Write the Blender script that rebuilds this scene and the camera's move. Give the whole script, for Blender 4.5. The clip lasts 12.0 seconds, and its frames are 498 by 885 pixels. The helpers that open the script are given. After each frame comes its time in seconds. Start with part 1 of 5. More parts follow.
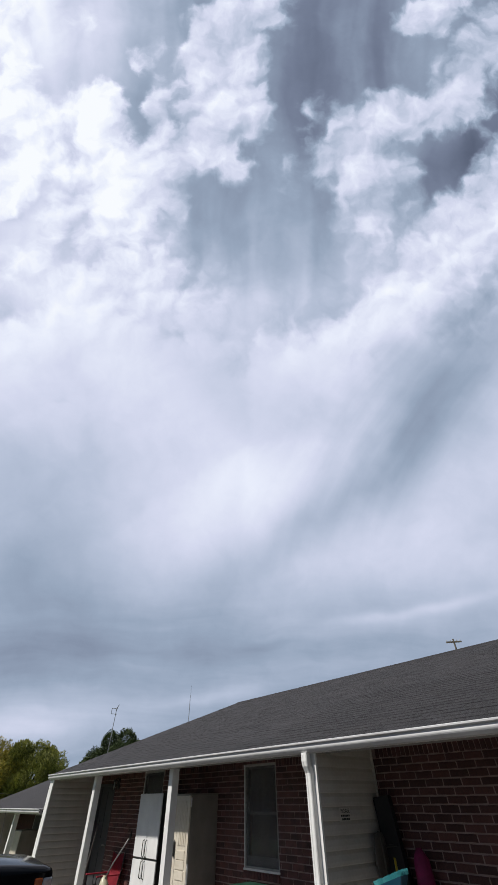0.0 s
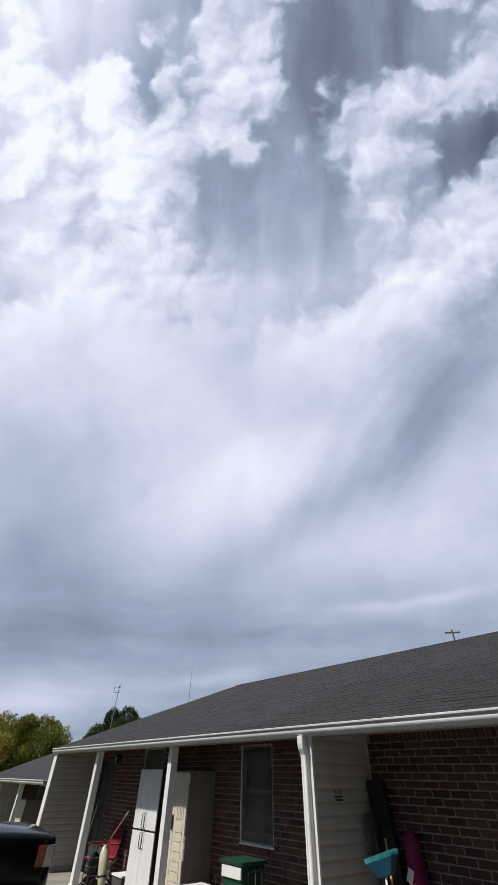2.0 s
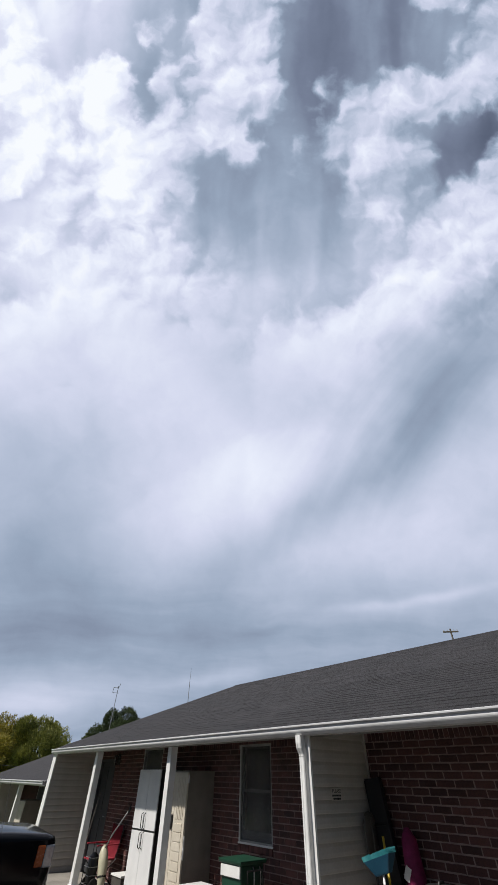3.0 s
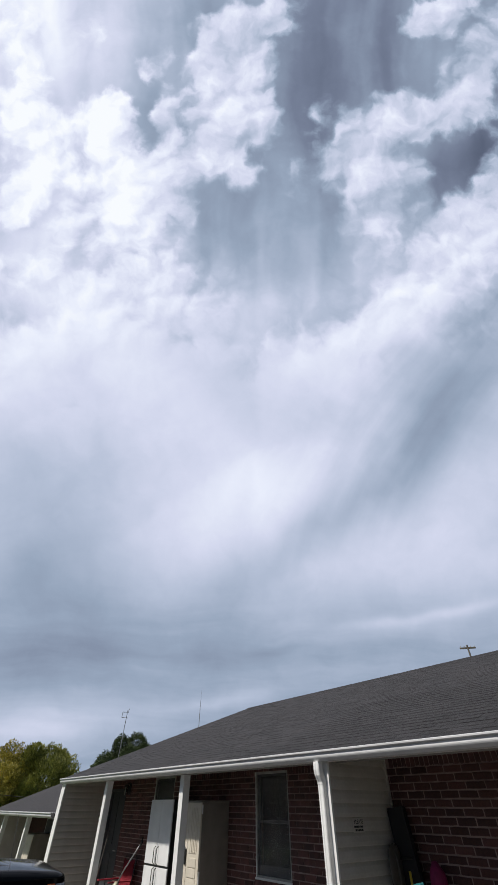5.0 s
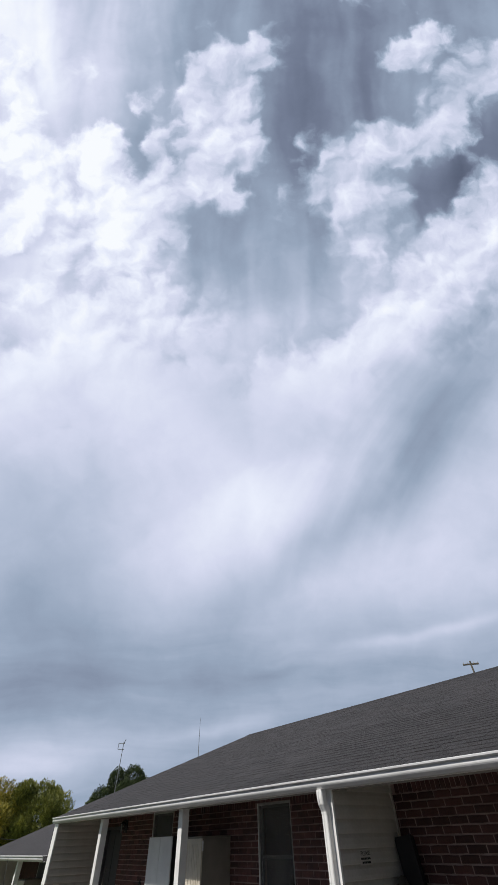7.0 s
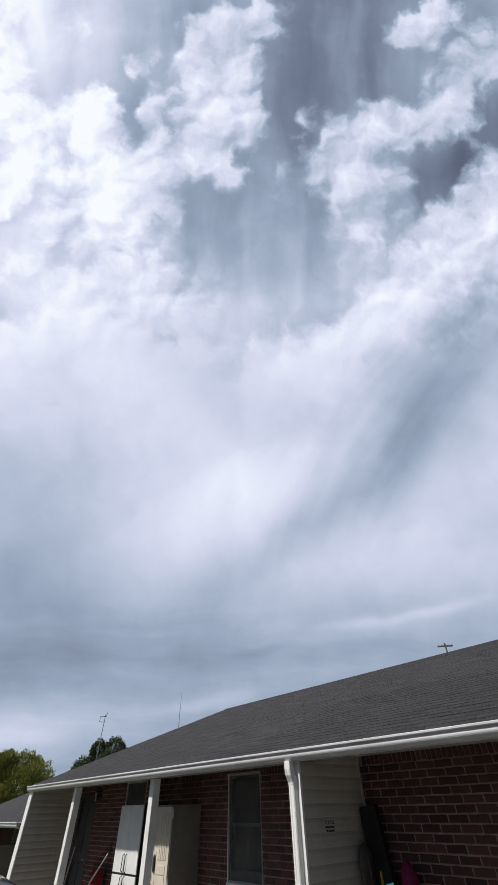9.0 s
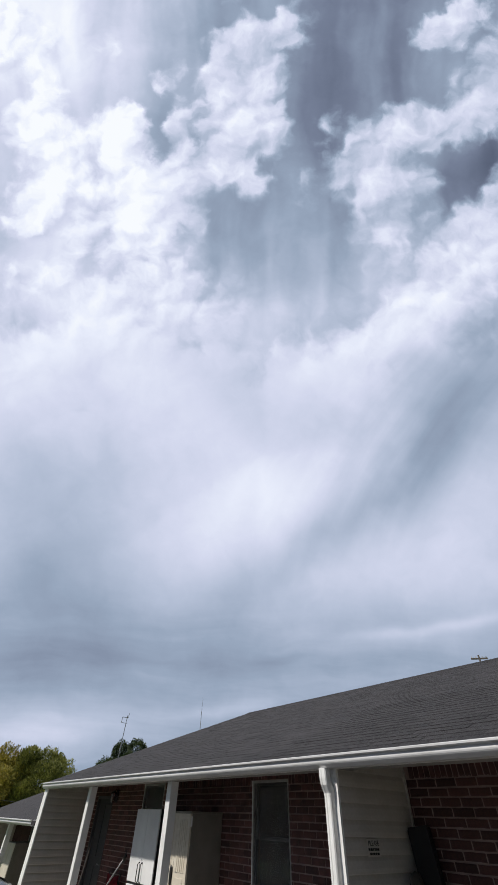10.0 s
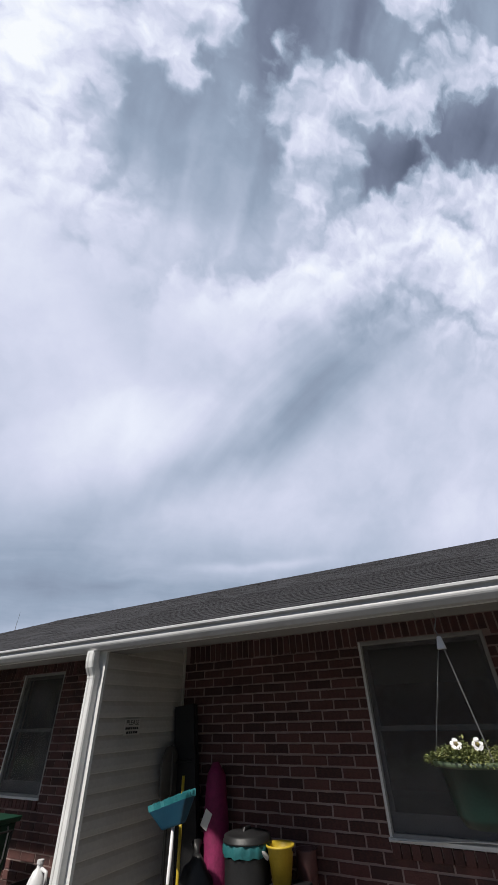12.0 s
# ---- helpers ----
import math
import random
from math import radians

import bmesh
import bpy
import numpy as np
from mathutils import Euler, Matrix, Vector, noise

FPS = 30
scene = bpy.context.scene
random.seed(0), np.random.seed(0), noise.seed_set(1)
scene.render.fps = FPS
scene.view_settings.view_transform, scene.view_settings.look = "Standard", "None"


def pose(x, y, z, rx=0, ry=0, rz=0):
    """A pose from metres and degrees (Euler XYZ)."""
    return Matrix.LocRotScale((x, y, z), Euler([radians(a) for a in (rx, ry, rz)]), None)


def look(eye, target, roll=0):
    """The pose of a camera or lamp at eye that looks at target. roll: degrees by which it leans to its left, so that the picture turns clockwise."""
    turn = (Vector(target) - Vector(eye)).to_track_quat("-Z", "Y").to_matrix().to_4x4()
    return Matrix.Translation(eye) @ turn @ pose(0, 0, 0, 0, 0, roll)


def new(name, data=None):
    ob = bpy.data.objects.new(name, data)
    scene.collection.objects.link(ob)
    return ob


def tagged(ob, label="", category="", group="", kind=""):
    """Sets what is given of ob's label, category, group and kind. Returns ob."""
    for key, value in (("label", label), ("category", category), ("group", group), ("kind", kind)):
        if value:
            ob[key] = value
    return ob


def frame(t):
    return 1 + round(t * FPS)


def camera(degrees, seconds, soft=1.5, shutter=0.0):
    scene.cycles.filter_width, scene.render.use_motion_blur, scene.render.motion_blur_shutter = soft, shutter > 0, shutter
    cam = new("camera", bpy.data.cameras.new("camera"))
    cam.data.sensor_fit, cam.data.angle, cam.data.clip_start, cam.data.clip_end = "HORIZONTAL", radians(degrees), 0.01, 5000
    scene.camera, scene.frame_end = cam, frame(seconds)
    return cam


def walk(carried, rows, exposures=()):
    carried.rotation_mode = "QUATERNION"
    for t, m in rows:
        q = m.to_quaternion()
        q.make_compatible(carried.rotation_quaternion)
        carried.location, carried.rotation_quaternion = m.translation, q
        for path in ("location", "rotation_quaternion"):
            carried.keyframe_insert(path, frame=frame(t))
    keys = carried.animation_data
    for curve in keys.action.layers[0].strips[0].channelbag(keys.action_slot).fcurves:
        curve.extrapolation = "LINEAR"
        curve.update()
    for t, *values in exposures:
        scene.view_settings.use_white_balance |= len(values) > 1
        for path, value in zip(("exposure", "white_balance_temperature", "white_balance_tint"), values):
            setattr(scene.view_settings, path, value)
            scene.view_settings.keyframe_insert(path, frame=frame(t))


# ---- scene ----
# ---- camera and its walk ----
cam = camera(65.8, 12.0)
walk(cam, [
    (0.0, pose(0.018, 0.060, 1.767, 132.84, 0.55, -39.42)),
    (0.5, pose(0.019, 0.057, 1.765, 132.52, 0.67, -39.55)),
    (1.0, pose(0.022, 0.057, 1.768, 131.82, 0.32, -39.64)),
    (1.5, pose(0.023, 0.049, 1.777, 131.27, -0.42, -39.59)),
    (2.0, pose(0.016, 0.037, 1.775, 131.04, -0.86, -39.71)),
    (2.5, pose(0.000, -0.000, 1.770, 130.85, -0.75, -39.93)),
    (4.5, pose(0.005, 0.052, 1.785, 132.79, -0.10, -38.52)),
    (5.0, pose(0.005, 0.059, 1.789, 133.34, -0.17, -38.24)),
    (5.5, pose(0.013, 0.059, 1.790, 133.65, 0.05, -38.22)),
    (6.0, pose(0.023, 0.055, 1.784, 134.59, 0.68, -38.02)),
    (6.5, pose(0.023, 0.057, 1.783, 135.97, 1.29, -37.94)),
    (8.5, pose(0.120, 0.026, 1.801, 135.69, 1.31, -37.74)),
    (9.0, pose(0.259, 0.140, 1.793, 133.49, 1.11, -40.30)),
    (9.5, pose(0.540, 0.544, 1.794, 131.81, -0.24, -42.03)),
    (10.0, pose(0.698, 0.776, 1.802, 134.29, -1.40, -38.03)),
    (10.5, pose(0.875, 0.997, 1.820, 136.47, -3.81, -32.56)),
    (11.0, pose(1.066, 1.301, 1.800, 140.66, -1.72, -38.31)),
    (11.5, pose(1.384, 1.416, 1.776, 136.65, 1.50, -45.06)),
    (11.7, pose(1.525, 1.354, 1.703, 135.49, 1.91, -48.11)),
    (11.8, pose(1.609, 1.314, 1.718, 133.35, 2.08, -51.07)),
    (11.9, pose(1.695, 1.285, 1.708, 129.94, 2.00, -55.31)),
    (12.0, pose(1.794, 1.236, 1.672, 125.45, 1.44, -60.06)),
], exposures=((0.0, 0.0), (10.0, 0.0), (11.0, -0.05), (11.5, -0.08), (12.0, 0.0)))

# ---- sky and sun ----
SKY_RIGHT = Vector((0.7725, -0.6350, -0.0096))
SKY_UP = Vector((-0.4263, -0.5297, 0.7332))
SKY_AHEAD = Vector((0.4707, 0.5623, 0.6799))
SUN_AZ, SUN_EL = -78.0, 52.5

world = bpy.data.worlds.new("world")
scene.world = world
world.use_nodes = True
wt = world.node_tree
wt.nodes.clear()


def wnode(kind, **kw):
    n = wt.nodes.new(kind)
    for k, v in kw.items():
        setattr(n, k, v)
    return n


def plug(sock, v):
    if isinstance(v, bpy.types.NodeSocket):
        wt.links.new(v, sock)
    else:
        sock.default_value = v


def wm(op, a, b=0.0, c=0.0, clamp=False):
    n = wnode("ShaderNodeMath", operation=op, use_clamp=clamp)
    plug(n.inputs[0], a), plug(n.inputs[1], b), plug(n.inputs[2], c)
    return n.outputs[0]


def wv(op, a, b=(0, 0, 0)):
    n = wnode("ShaderNodeVectorMath", operation=op)
    plug(n.inputs[0], a), plug(n.inputs[1], b)
    return n.outputs["Value"] if op in ("DOT_PRODUCT", "LENGTH") else n.outputs["Vector"]


def wnoise(vec, scale, detail, rough=0.55, distort=0.0):
    n = wnode("ShaderNodeTexNoise")
    plug(n.inputs["Vector"], vec)
    n.inputs["Scale"].default_value, n.inputs["Detail"].default_value = scale, detail
    n.inputs["Roughness"].default_value, n.inputs["Distortion"].default_value = rough, distort
    return n


def smooth(v, lo, hi, to_lo=0.0, to_hi=1.0):
    n = wnode("ShaderNodeMapRange", interpolation_type="SMOOTHSTEP")
    plug(n.inputs["Value"], v)
    for key, x in (("From Min", lo), ("From Max", hi), ("To Min", to_lo), ("To Max", to_hi)):
        plug(n.inputs[key], x)
    return n.outputs["Result"]


way = wnode("ShaderNodeTexCoord").outputs["Generated"]
ahead = wm("MAXIMUM", wv("DOT_PRODUCT", way, SKY_AHEAD), 0.22)
sky_u = wm("DIVIDE", wv("DOT_PRODUCT", way, SKY_RIGHT), ahead)
sky_v = wm("DIVIDE", wv("DOT_PRODUCT", way, SKY_UP), ahead)
flat = wnode("ShaderNodeCombineXYZ")
plug(flat.inputs[0], sky_u), plug(flat.inputs[1], sky_v)
flat = flat.outputs[0]
# the cloud edges are curled by three sizes of turbulence, the smooth sheet by the largest alone
coarse = wv("SUBTRACT", wnoise(flat, 3.2, 2).outputs["Color"], (0.5, 0.5, 0.5))
middle = wv("SUBTRACT", wnoise(flat, 10.0, 3, 0.55).outputs["Color"], (0.5, 0.5, 0.5))
fine = wv("SUBTRACT", wnoise(flat, 34.0, 4, 0.6).outputs["Color"], (0.5, 0.5, 0.5))
drift = wv("ADD", flat, wv("MULTIPLY", coarse, (0.10, 0.10, 0)))
place = wv("ADD", drift, wv("ADD", wv("MULTIPLY", middle, (0.09, 0.09, 0)), wv("MULTIPLY", fine, (0.024, 0.024, 0))))
split = wnode("ShaderNodeSeparateXYZ")
plug(split.inputs[0], drift)
cu, cv = split.outputs[0], split.outputs[1]


def bank(u, v, wide, high, turn, amount):
    """One soft mass on the sky, turned by some degrees."""
    c, s = math.cos(radians(turn)), math.sin(radians(turn))
    du, dv = wm("SUBTRACT", cu, u), wm("SUBTRACT", cv, v)
    p = wm("DIVIDE", wm("MULTIPLY_ADD", du, c, wm("MULTIPLY", dv, s)), wide)
    q = wm("DIVIDE", wm("MULTIPLY_ADD", dv, c, wm("MULTIPLY", du, -s)), high)
    r2 = wm("MULTIPLY_ADD", p, p, wm("MULTIPLY", q, q))
    return wm("MULTIPLY", wm("EXPONENT", wm("MULTIPLY", r2, -0.9)), amount)


def total(start, masses):
    for mass in masses:
        start = wm("ADD", start, mass)
    return start


def trail(*heads):
    """Depth inside a billowing trail of cloud, from head to head (u, v, radius); negative outside."""
    depth = None
    for (u0, v0, r0), (u1, v1, r1) in zip(heads, heads[1:]):
        run = Vector((u1 - u0, v1 - v0, 0))
        off = wv("SUBTRACT", place, (u0, v0, 0))
        along = wm("MULTIPLY", wv("DOT_PRODUCT", off, tuple(run / run.length_squared)), 1.0, clamp=True)
        step = wnode("ShaderNodeVectorMath", operation="SCALE")
        step.inputs[0].default_value = run
        plug(step.inputs["Scale"], along)
        d = wm("SUBTRACT", wm("MULTIPLY_ADD", along, r1 - r0, r0), wv("LENGTH", wv("SUBTRACT", off, step.outputs[0])))
        depth = d if depth is None else wm("SMOOTH_MAX", depth, d, 0.02)
    return depth


def union(parts):
    whole = parts[0]
    for p in parts[1:]:
        whole = wm("SMOOTH_MAX", whole, p, 0.03)
    return whole


def lumps(vec, scale):
    """Round cauliflower heads, 0 to about 1."""
    n = wnode("ShaderNodeTexVoronoi", feature="SMOOTH_F1")
    plug(n.inputs["Vector"], vec)
    n.inputs["Scale"].default_value, n.inputs["Smoothness"].default_value = scale, 0.25
    return n.outputs["Distance"]


def billow(vec):
    """Height of the cloud's surface: broad swells, heads and curls."""
    swell = wm("MULTIPLY", wnoise(vec, 5.5, 8, 0.56).outputs["Fac"], 1.5)
    return wm("SUBTRACT", swell, wm("MULTIPLY_ADD", lumps(vec, 9.0), 0.55, wm("MULTIPLY", lumps(vec, 21.0), 0.24)))


depth = union((
    trail((-0.735, 1.121, 0.117), (-0.618, 1.062, 0.081)),  # pale far west
    trail((-0.632, 0.886, 0.106), (-0.574, 0.769, 0.117), (-0.618, 0.651, 0.091)),  # western tower, outer
    trail((-0.398, 0.893, 0.076), (-0.376, 0.798, 0.1), (-0.332, 0.681, 0.135), (-0.368, 0.563, 0.135)),  # western tower
    trail((-0.229, 0.871, 0.059), (-0.222, 0.725, 0.076), (-0.273, 0.651, 0.109)),  # western shoulder
    trail((-0.5, 0.604, 0.062), (-0.515, 0.563, 0.056)),  # small western puffs
    trail((-0.566, 0.461, 0.076), (-0.647, 0.431, 0.088)),  # low western puff
    trail((-0.427, 1.109, 0.019), (-0.412, 1.1, 0.013)),  # lone shred
    trail((-0.301, 1.009, 0.018), (-0.286, 0.995, 0.022)),  # lone shred
    trail((-0.082, 1.084, 0.079), (-0.06, 0.974, 0.106), (-0.097, 0.835, 0.103), (-0.155, 0.747, 0.079)),  # middle tower
    trail((-0.013, 1.069, 0.056), (-0.001, 0.93, 0.059), (-0.016, 0.805, 0.07), (-0.06, 0.739, 0.05)),  # middle tower, eastern flank
    trail((0.072, 1.135, 0.032), (0.043, 1.091, 0.023)),  # wisp over the middle tower
    trail((0.207, 0.736, 0.07), (0.27, 0.791, 0.088), (0.351, 0.849, 0.076), (0.402, 0.871, 0.047)),  # eastern heap
    trail((0.292, 0.703, 0.085), (0.365, 0.732, 0.085), (0.409, 0.666, 0.076)),  # eastern heap, foot
    trail((0.365, 0.615, 0.082), (0.299, 0.585, 0.067), (0.329, 0.505, 0.076)),  # eastern heap, stem
    trail((0.409, 0.835, 0.05), (0.475, 0.835, 0.035), (0.527, 0.879, 0.026)),  # bridge to the upper arm
    trail((0.424, 1.084, 0.035), (0.468, 1.113, 0.062), (0.512, 1.15, 0.053)),  # upper arm
    trail((0.563, 0.915, 0.065), (0.6, 0.989, 0.067), (0.673, 1.062, 0.073), (0.761, 1.135, 0.067)),  # eastern arm
    trail((0.835, 1.121, 0.073), (0.937, 1.062, 0.073)),  # farther arm
    trail((0.169, 0.871, 0.015), (0.178, 0.851, 0.018)),  # lone shred
    trail((0.081, 0.739, 0.012), (0.087, 0.716, 0.019)),  # lone shred
    trail((0.292, 1.311, 0.035), (0.38, 1.341, 0.044)),  # shreds over the great gap
    trail((0.659, 0.651, 0.103), (0.761, 0.725, 0.097), (0.967, 0.754, 0.161)),  # sheet crest, east
    trail((0.571, 0.519, 0.158), (0.468, 0.417, 0.164), (0.336, 0.299, 0.135)),  # sheet crest
    trail((0.292, 0.329, 0.091), (0.153, 0.197, 0.123), (0.043, 0.153, 0.103)),  # sheet crest, middle
    trail((-0.082, 0.211, 0.091), (-0.163, 0.351, 0.123), (-0.324, 0.402, 0.139)),  # sheet crest, west
    trail((-0.427, 0.358, 0.135), (-0.559, 0.241, 0.132), (-0.735, 0.211, 0.147)),  # sheet crest, far west
    trail((0.673, 0.505, 0.161), (1.04, 0.563, 0.22)),  # the sheet behind the eastern crest
    trail((-1.674, -0.258, 0.484), (0, -0.258, 0.44), (0.82, -0.17, 0.587), (1.994, -0.17, 0.733)),  # the sheet
    trail((-0.559, 0.197, 0.161), (-0.28, 0.211, 0.161), (-0.031, 0.123, 0.132)),  # the sheet, hollow of the crest
    trail((-1.674, -1.05, 0.587), (1.994, -1.05, 0.587)),  # the sheet toward the horizon
    trail((-1.028, 1.297, 0.22), (-1.028, 0.123, 0.279)),  # far western field
))
relief = billow(place)
toward = billow(wv("ADD", place, (-0.016, 0.020, 0)))     # the same surface, a step nearer the sun
broken = smooth(sky_v, 0.12, 0.55)                         # heaped clouds above, a smooth sheet below
edge = wm("ADD", wm("MULTIPLY", depth, 9.0), wm("MULTIPLY", wm("SUBTRACT", relief, 0.36), 1.15))
mist = smooth(sky_v, 0.30, 0.90, 0.55, 0.20)              # softer lower down
cloud = smooth(edge, wm("MULTIPLY", mist, -1.0), mist)

wisp = wnode("ShaderNodeMapping")
plug(wisp.inputs["Vector"], drift)
wisp.inputs["Rotation"].default_value = (0, 0, radians(5))
wisp.inputs["Scale"].default_value = (4.2, 0.7, 1)
streak = wm("SUBTRACT", wnoise(wisp.outputs[0], 2.0, 3, 0.5).outputs["Fac"], 0.5)
veil = wm("SUBTRACT", wnoise(place, 4.0, 7, 0.58).outputs["Fac"], 0.5)
behind = total(wm("MULTIPLY_ADD", streak, 0.32, wm("MULTIPLY_ADD", veil, 0.26, 0.59)), (
    bank(0.248, 1.018, 0.161, 0.191, 0, -0.1),  # deepest part of the great gap
    bank(0.233, 1.326, 0.176, 0.161, 0, -0.06),  # great gap, top
    bank(0.101, 0.813, 0.073, 0.132, 0, -0.035),  # neck
    bank(0.556, 0.739, 0.117, 0.081, 30, -0.13),  # eastern gap
    bank(0.761, 0.901, 0.161, 0.088, 40, -0.13),  # eastern gap, upper
    bank(0.057, 0.519, 0.191, 0.132, 0, 0.085),  # veil over the lower gap
    bank(-0.119, 0.637, 0.088, 0.066, 20, -0.05),  # western tail of the gap
    bank(0.116, 0.358, 0.176, 0.088, 0, 0.15),  # veil, lower
    bank(-0.207, 0.505, 0.088, 0.073, 0, 0.05),  # veil, western edge
    bank(-0.031, 0.299, 0.073, 0.103, 0, 0.17),  # point
    bank(-0.354, 1.047, 0.161, 0.117, 0, 0.06),  # thin gap near the zenith
    bank(-0.53, 0.651, 0.161, 0.191, 0, 0.19),  # western holes
    bank(-0.618, 0.417, 0.205, 0.132, 0, 0.2),  # western haze
    bank(-0.647, 1.209, 0.279, 0.279, 0, 0.27),  # far western haze
    bank(0.292, 0.446, 0.088, 0.088, 0, 0.16),  # stem shade
    bank(0.512, 0.989, 0.073, 0.103, 0, 0.03),  # light under the upper arm
))
low = smooth(sky_v, -0.56, -0.20, 0.67, 0.835)            # the sheet is thinner and bluer toward the horizon
tone = total(low, (
    bank(-0.515, 0.783, 0.293, 0.279, 0, 0.075),  # western towers
    bank(-0.354, 0.446, 0.279, 0.176, 0, 0.05),  # western shoulder
    bank(-0.647, 0.241, 0.191, 0.132, 0, 0.04),  # far west
    bank(-0.06, 0.93, 0.132, 0.22, 0, 0.01),  # middle tower
    bank(0.175, 0.255, 0.176, 0.088, 25, 0.055),  # crest
    bank(0.409, 0.446, 0.235, 0.103, 38, 0.06),  # crest, east
    bank(0.761, 0.607, 0.205, 0.103, 20, 0.03),  # crest, far east
    bank(-0.06, -0.097, 0.249, 0.176, 0, 0.05),  # belly
    bank(-0.207, 0.094, 0.176, 0.161, 0, -0.025),  # soft middle
    bank(0.629, 0.314, 0.117, 0.176, -30, -0.09),  # fold, top
    bank(0.497, 0.138, 0.114, 0.176, -24, -0.15),  # fold, core
    bank(0.402, -0.023, 0.103, 0.161, -40, -0.105),  # fold, bend
    bank(0.233, -0.163, 0.073, 0.205, -56, -0.11),  # fold, lower
    bank(0.057, -0.273, 0.059, 0.191, -62, -0.06),  # fold, tail
    bank(0.292, 0.035, 0.038, 0.161, -26, 0.02),  # light edge in the fold
    bank(0.644, -0.141, 0.249, 0.249, 0, -0.05),  # eastern sheet
    bank(0.937, 0.329, 0.176, 0.132, 0, -0.05),  # eastern shade
    bank(-0.603, -0.097, 0.176, 0.161, 0, -0.065),  # western blue
    bank(-0.559, -0.332, 0.205, 0.161, 0, -0.11),  # western blue, lower
    bank(-0.427, 0.035, 0.059, 0.191, 0, -0.04),  # hollow
    bank(-0.486, -0.537, 0.249, 0.088, 5, -0.06),  # low blue
    bank(0.028, -0.522, 0.088, 0.015, 3, -0.035),  # low blue, middle
    bank(0.365, -0.452, 0.161, 0.018, 9, 0.075),  # low streak
    bank(0.527, -0.42, 0.103, 0.012, 10, 0.05),  # low streak, upper
    bank(0.512, -0.563, 0.132, 0.015, 12, 0.06),  # low streak, lower
    bank(0.38, -0.317, 0.323, 0.073, 0, 0.03),  # pale rise over the low band
    bank(-0.588, -0.742, 0.249, 0.062, 8, 0.13),  # pale horizon
    bank(-0.104, -0.657, 0.176, 0.021, 10, 0.08),  # pale horizon by the roof
))
swell = wm("SUBTRACT", wnoise(drift, 2.6, 5, 0.5).outputs["Fac"], 0.5)
tone = wm("MULTIPLY_ADD", swell, smooth(sky_v, -0.6, 0.3, 0.16, 0.26), tone)
tone = wm("MULTIPLY_ADD", veil, 0.14, tone)
# sunward slopes of the heaps are bright, lee slopes and thin rims grey
lit = wm("MINIMUM", wm("MAXIMUM", wm("SUBTRACT", relief, toward), -0.30), 0.30)
tone = wm("MULTIPLY_ADD", lit, wm("MULTIPLY_ADD", broken, 0.30, 0.012), tone)
tone = wm("ADD", tone, wm("MULTIPLY", broken, smooth(edge, 0.0, 1.1, -0.055, 0.035)))
# long curved fibres in the shaded fold and thin level ones near the horizon
comb = wnode("ShaderNodeCombineXYZ")
bent = wm("MULTIPLY_ADD", wm("MULTIPLY", sky_v, sky_v), 0.55, wm("MULTIPLY", sky_v, 0.62))
plug(comb.inputs[0], wm("MULTIPLY", wm("SUBTRACT", sky_u, bent), 5.0))
plug(comb.inputs[1], wm("MULTIPLY", wv("DOT_PRODUCT", drift, (0.55, 0.83, 0)), 0.8))
fibre = wm("SUBTRACT", wnoise(comb.outputs[0], 2.0, 4, 0.5).outputs["Fac"], 0.5)
tone = wm("ADD", tone, wm("MULTIPLY", fibre, bank(0.40, 0.10, 0.17, 0.45, -34, 0.22)))
level = wnode("ShaderNodeMapping")
plug(level.inputs["Vector"], drift)
level.inputs["Rotation"].default_value = (0, 0, radians(-7))
level.inputs["Scale"].default_value = (1.0, 6.5, 1)
layers = wm("SUBTRACT", wnoise(level.outputs[0], 2.2, 5, 0.55).outputs["Fac"], 0.5)
tone = wm("ADD", tone, wm("MULTIPLY", layers, smooth(sky_v, -0.55, -0.30, 0.17, 0.0)))
cover = wnode("ShaderNodeMix")
plug(cover.inputs[0], cloud), plug(cover.inputs[2], behind), plug(cover.inputs[3], tone)
cover = cover.outputs[0]
# thin bright haze round the sun; the cloud field ends in clear sky behind the walk
to_sun = Vector((math.sin(radians(SUN_AZ)) * math.cos(radians(SUN_EL)), math.cos(radians(SUN_AZ)) * math.cos(radians(SUN_EL)), math.sin(radians(SUN_EL))))
haze = wm("POWER", wm("MAXIMUM", wv("DOT_PRODUCT", way, to_sun), 0.0), 9.0)
cover = wm("MULTIPLY_ADD", haze, 0.22, cover)
field = smooth(wv("DOT_PRODUCT", way, SKY_AHEAD), 0.05, 0.34)
ramp = wnode("ShaderNodeValToRGB")
plug(ramp.inputs[0], cover)
ramp.color_ramp.interpolation = "LINEAR"
stops = ((0.36, (0.094, 0.115, 0.175)), (0.50, (0.176, 0.211, 0.302)), (0.65, (0.311, 0.384, 0.507)), (0.75, (0.460, 0.525, 0.668)), (0.85, (0.655, 0.690, 0.852)), (0.93, (0.805, 0.845, 0.970)), (1.0, (0.935, 0.965, 1.0)))
while len(ramp.color_ramp.elements) < len(stops):
    ramp.color_ramp.elements.new(0.5)
for el, (at, col) in zip(ramp.color_ramp.elements, stops):
    el.position, el.color = at, (*col, 1)
clear = wnode("ShaderNodeTexSky", sky_type="NISHITA", sun_disc=False)
clear.sun_elevation, clear.sun_rotation = radians(SUN_EL), radians(SUN_AZ)
clear_bg, cloud_bg = wnode("ShaderNodeBackground"), wnode("ShaderNodeBackground")
plug(clear_bg.inputs[0], clear.outputs[0]), plug(cloud_bg.inputs[0], ramp.outputs[0])
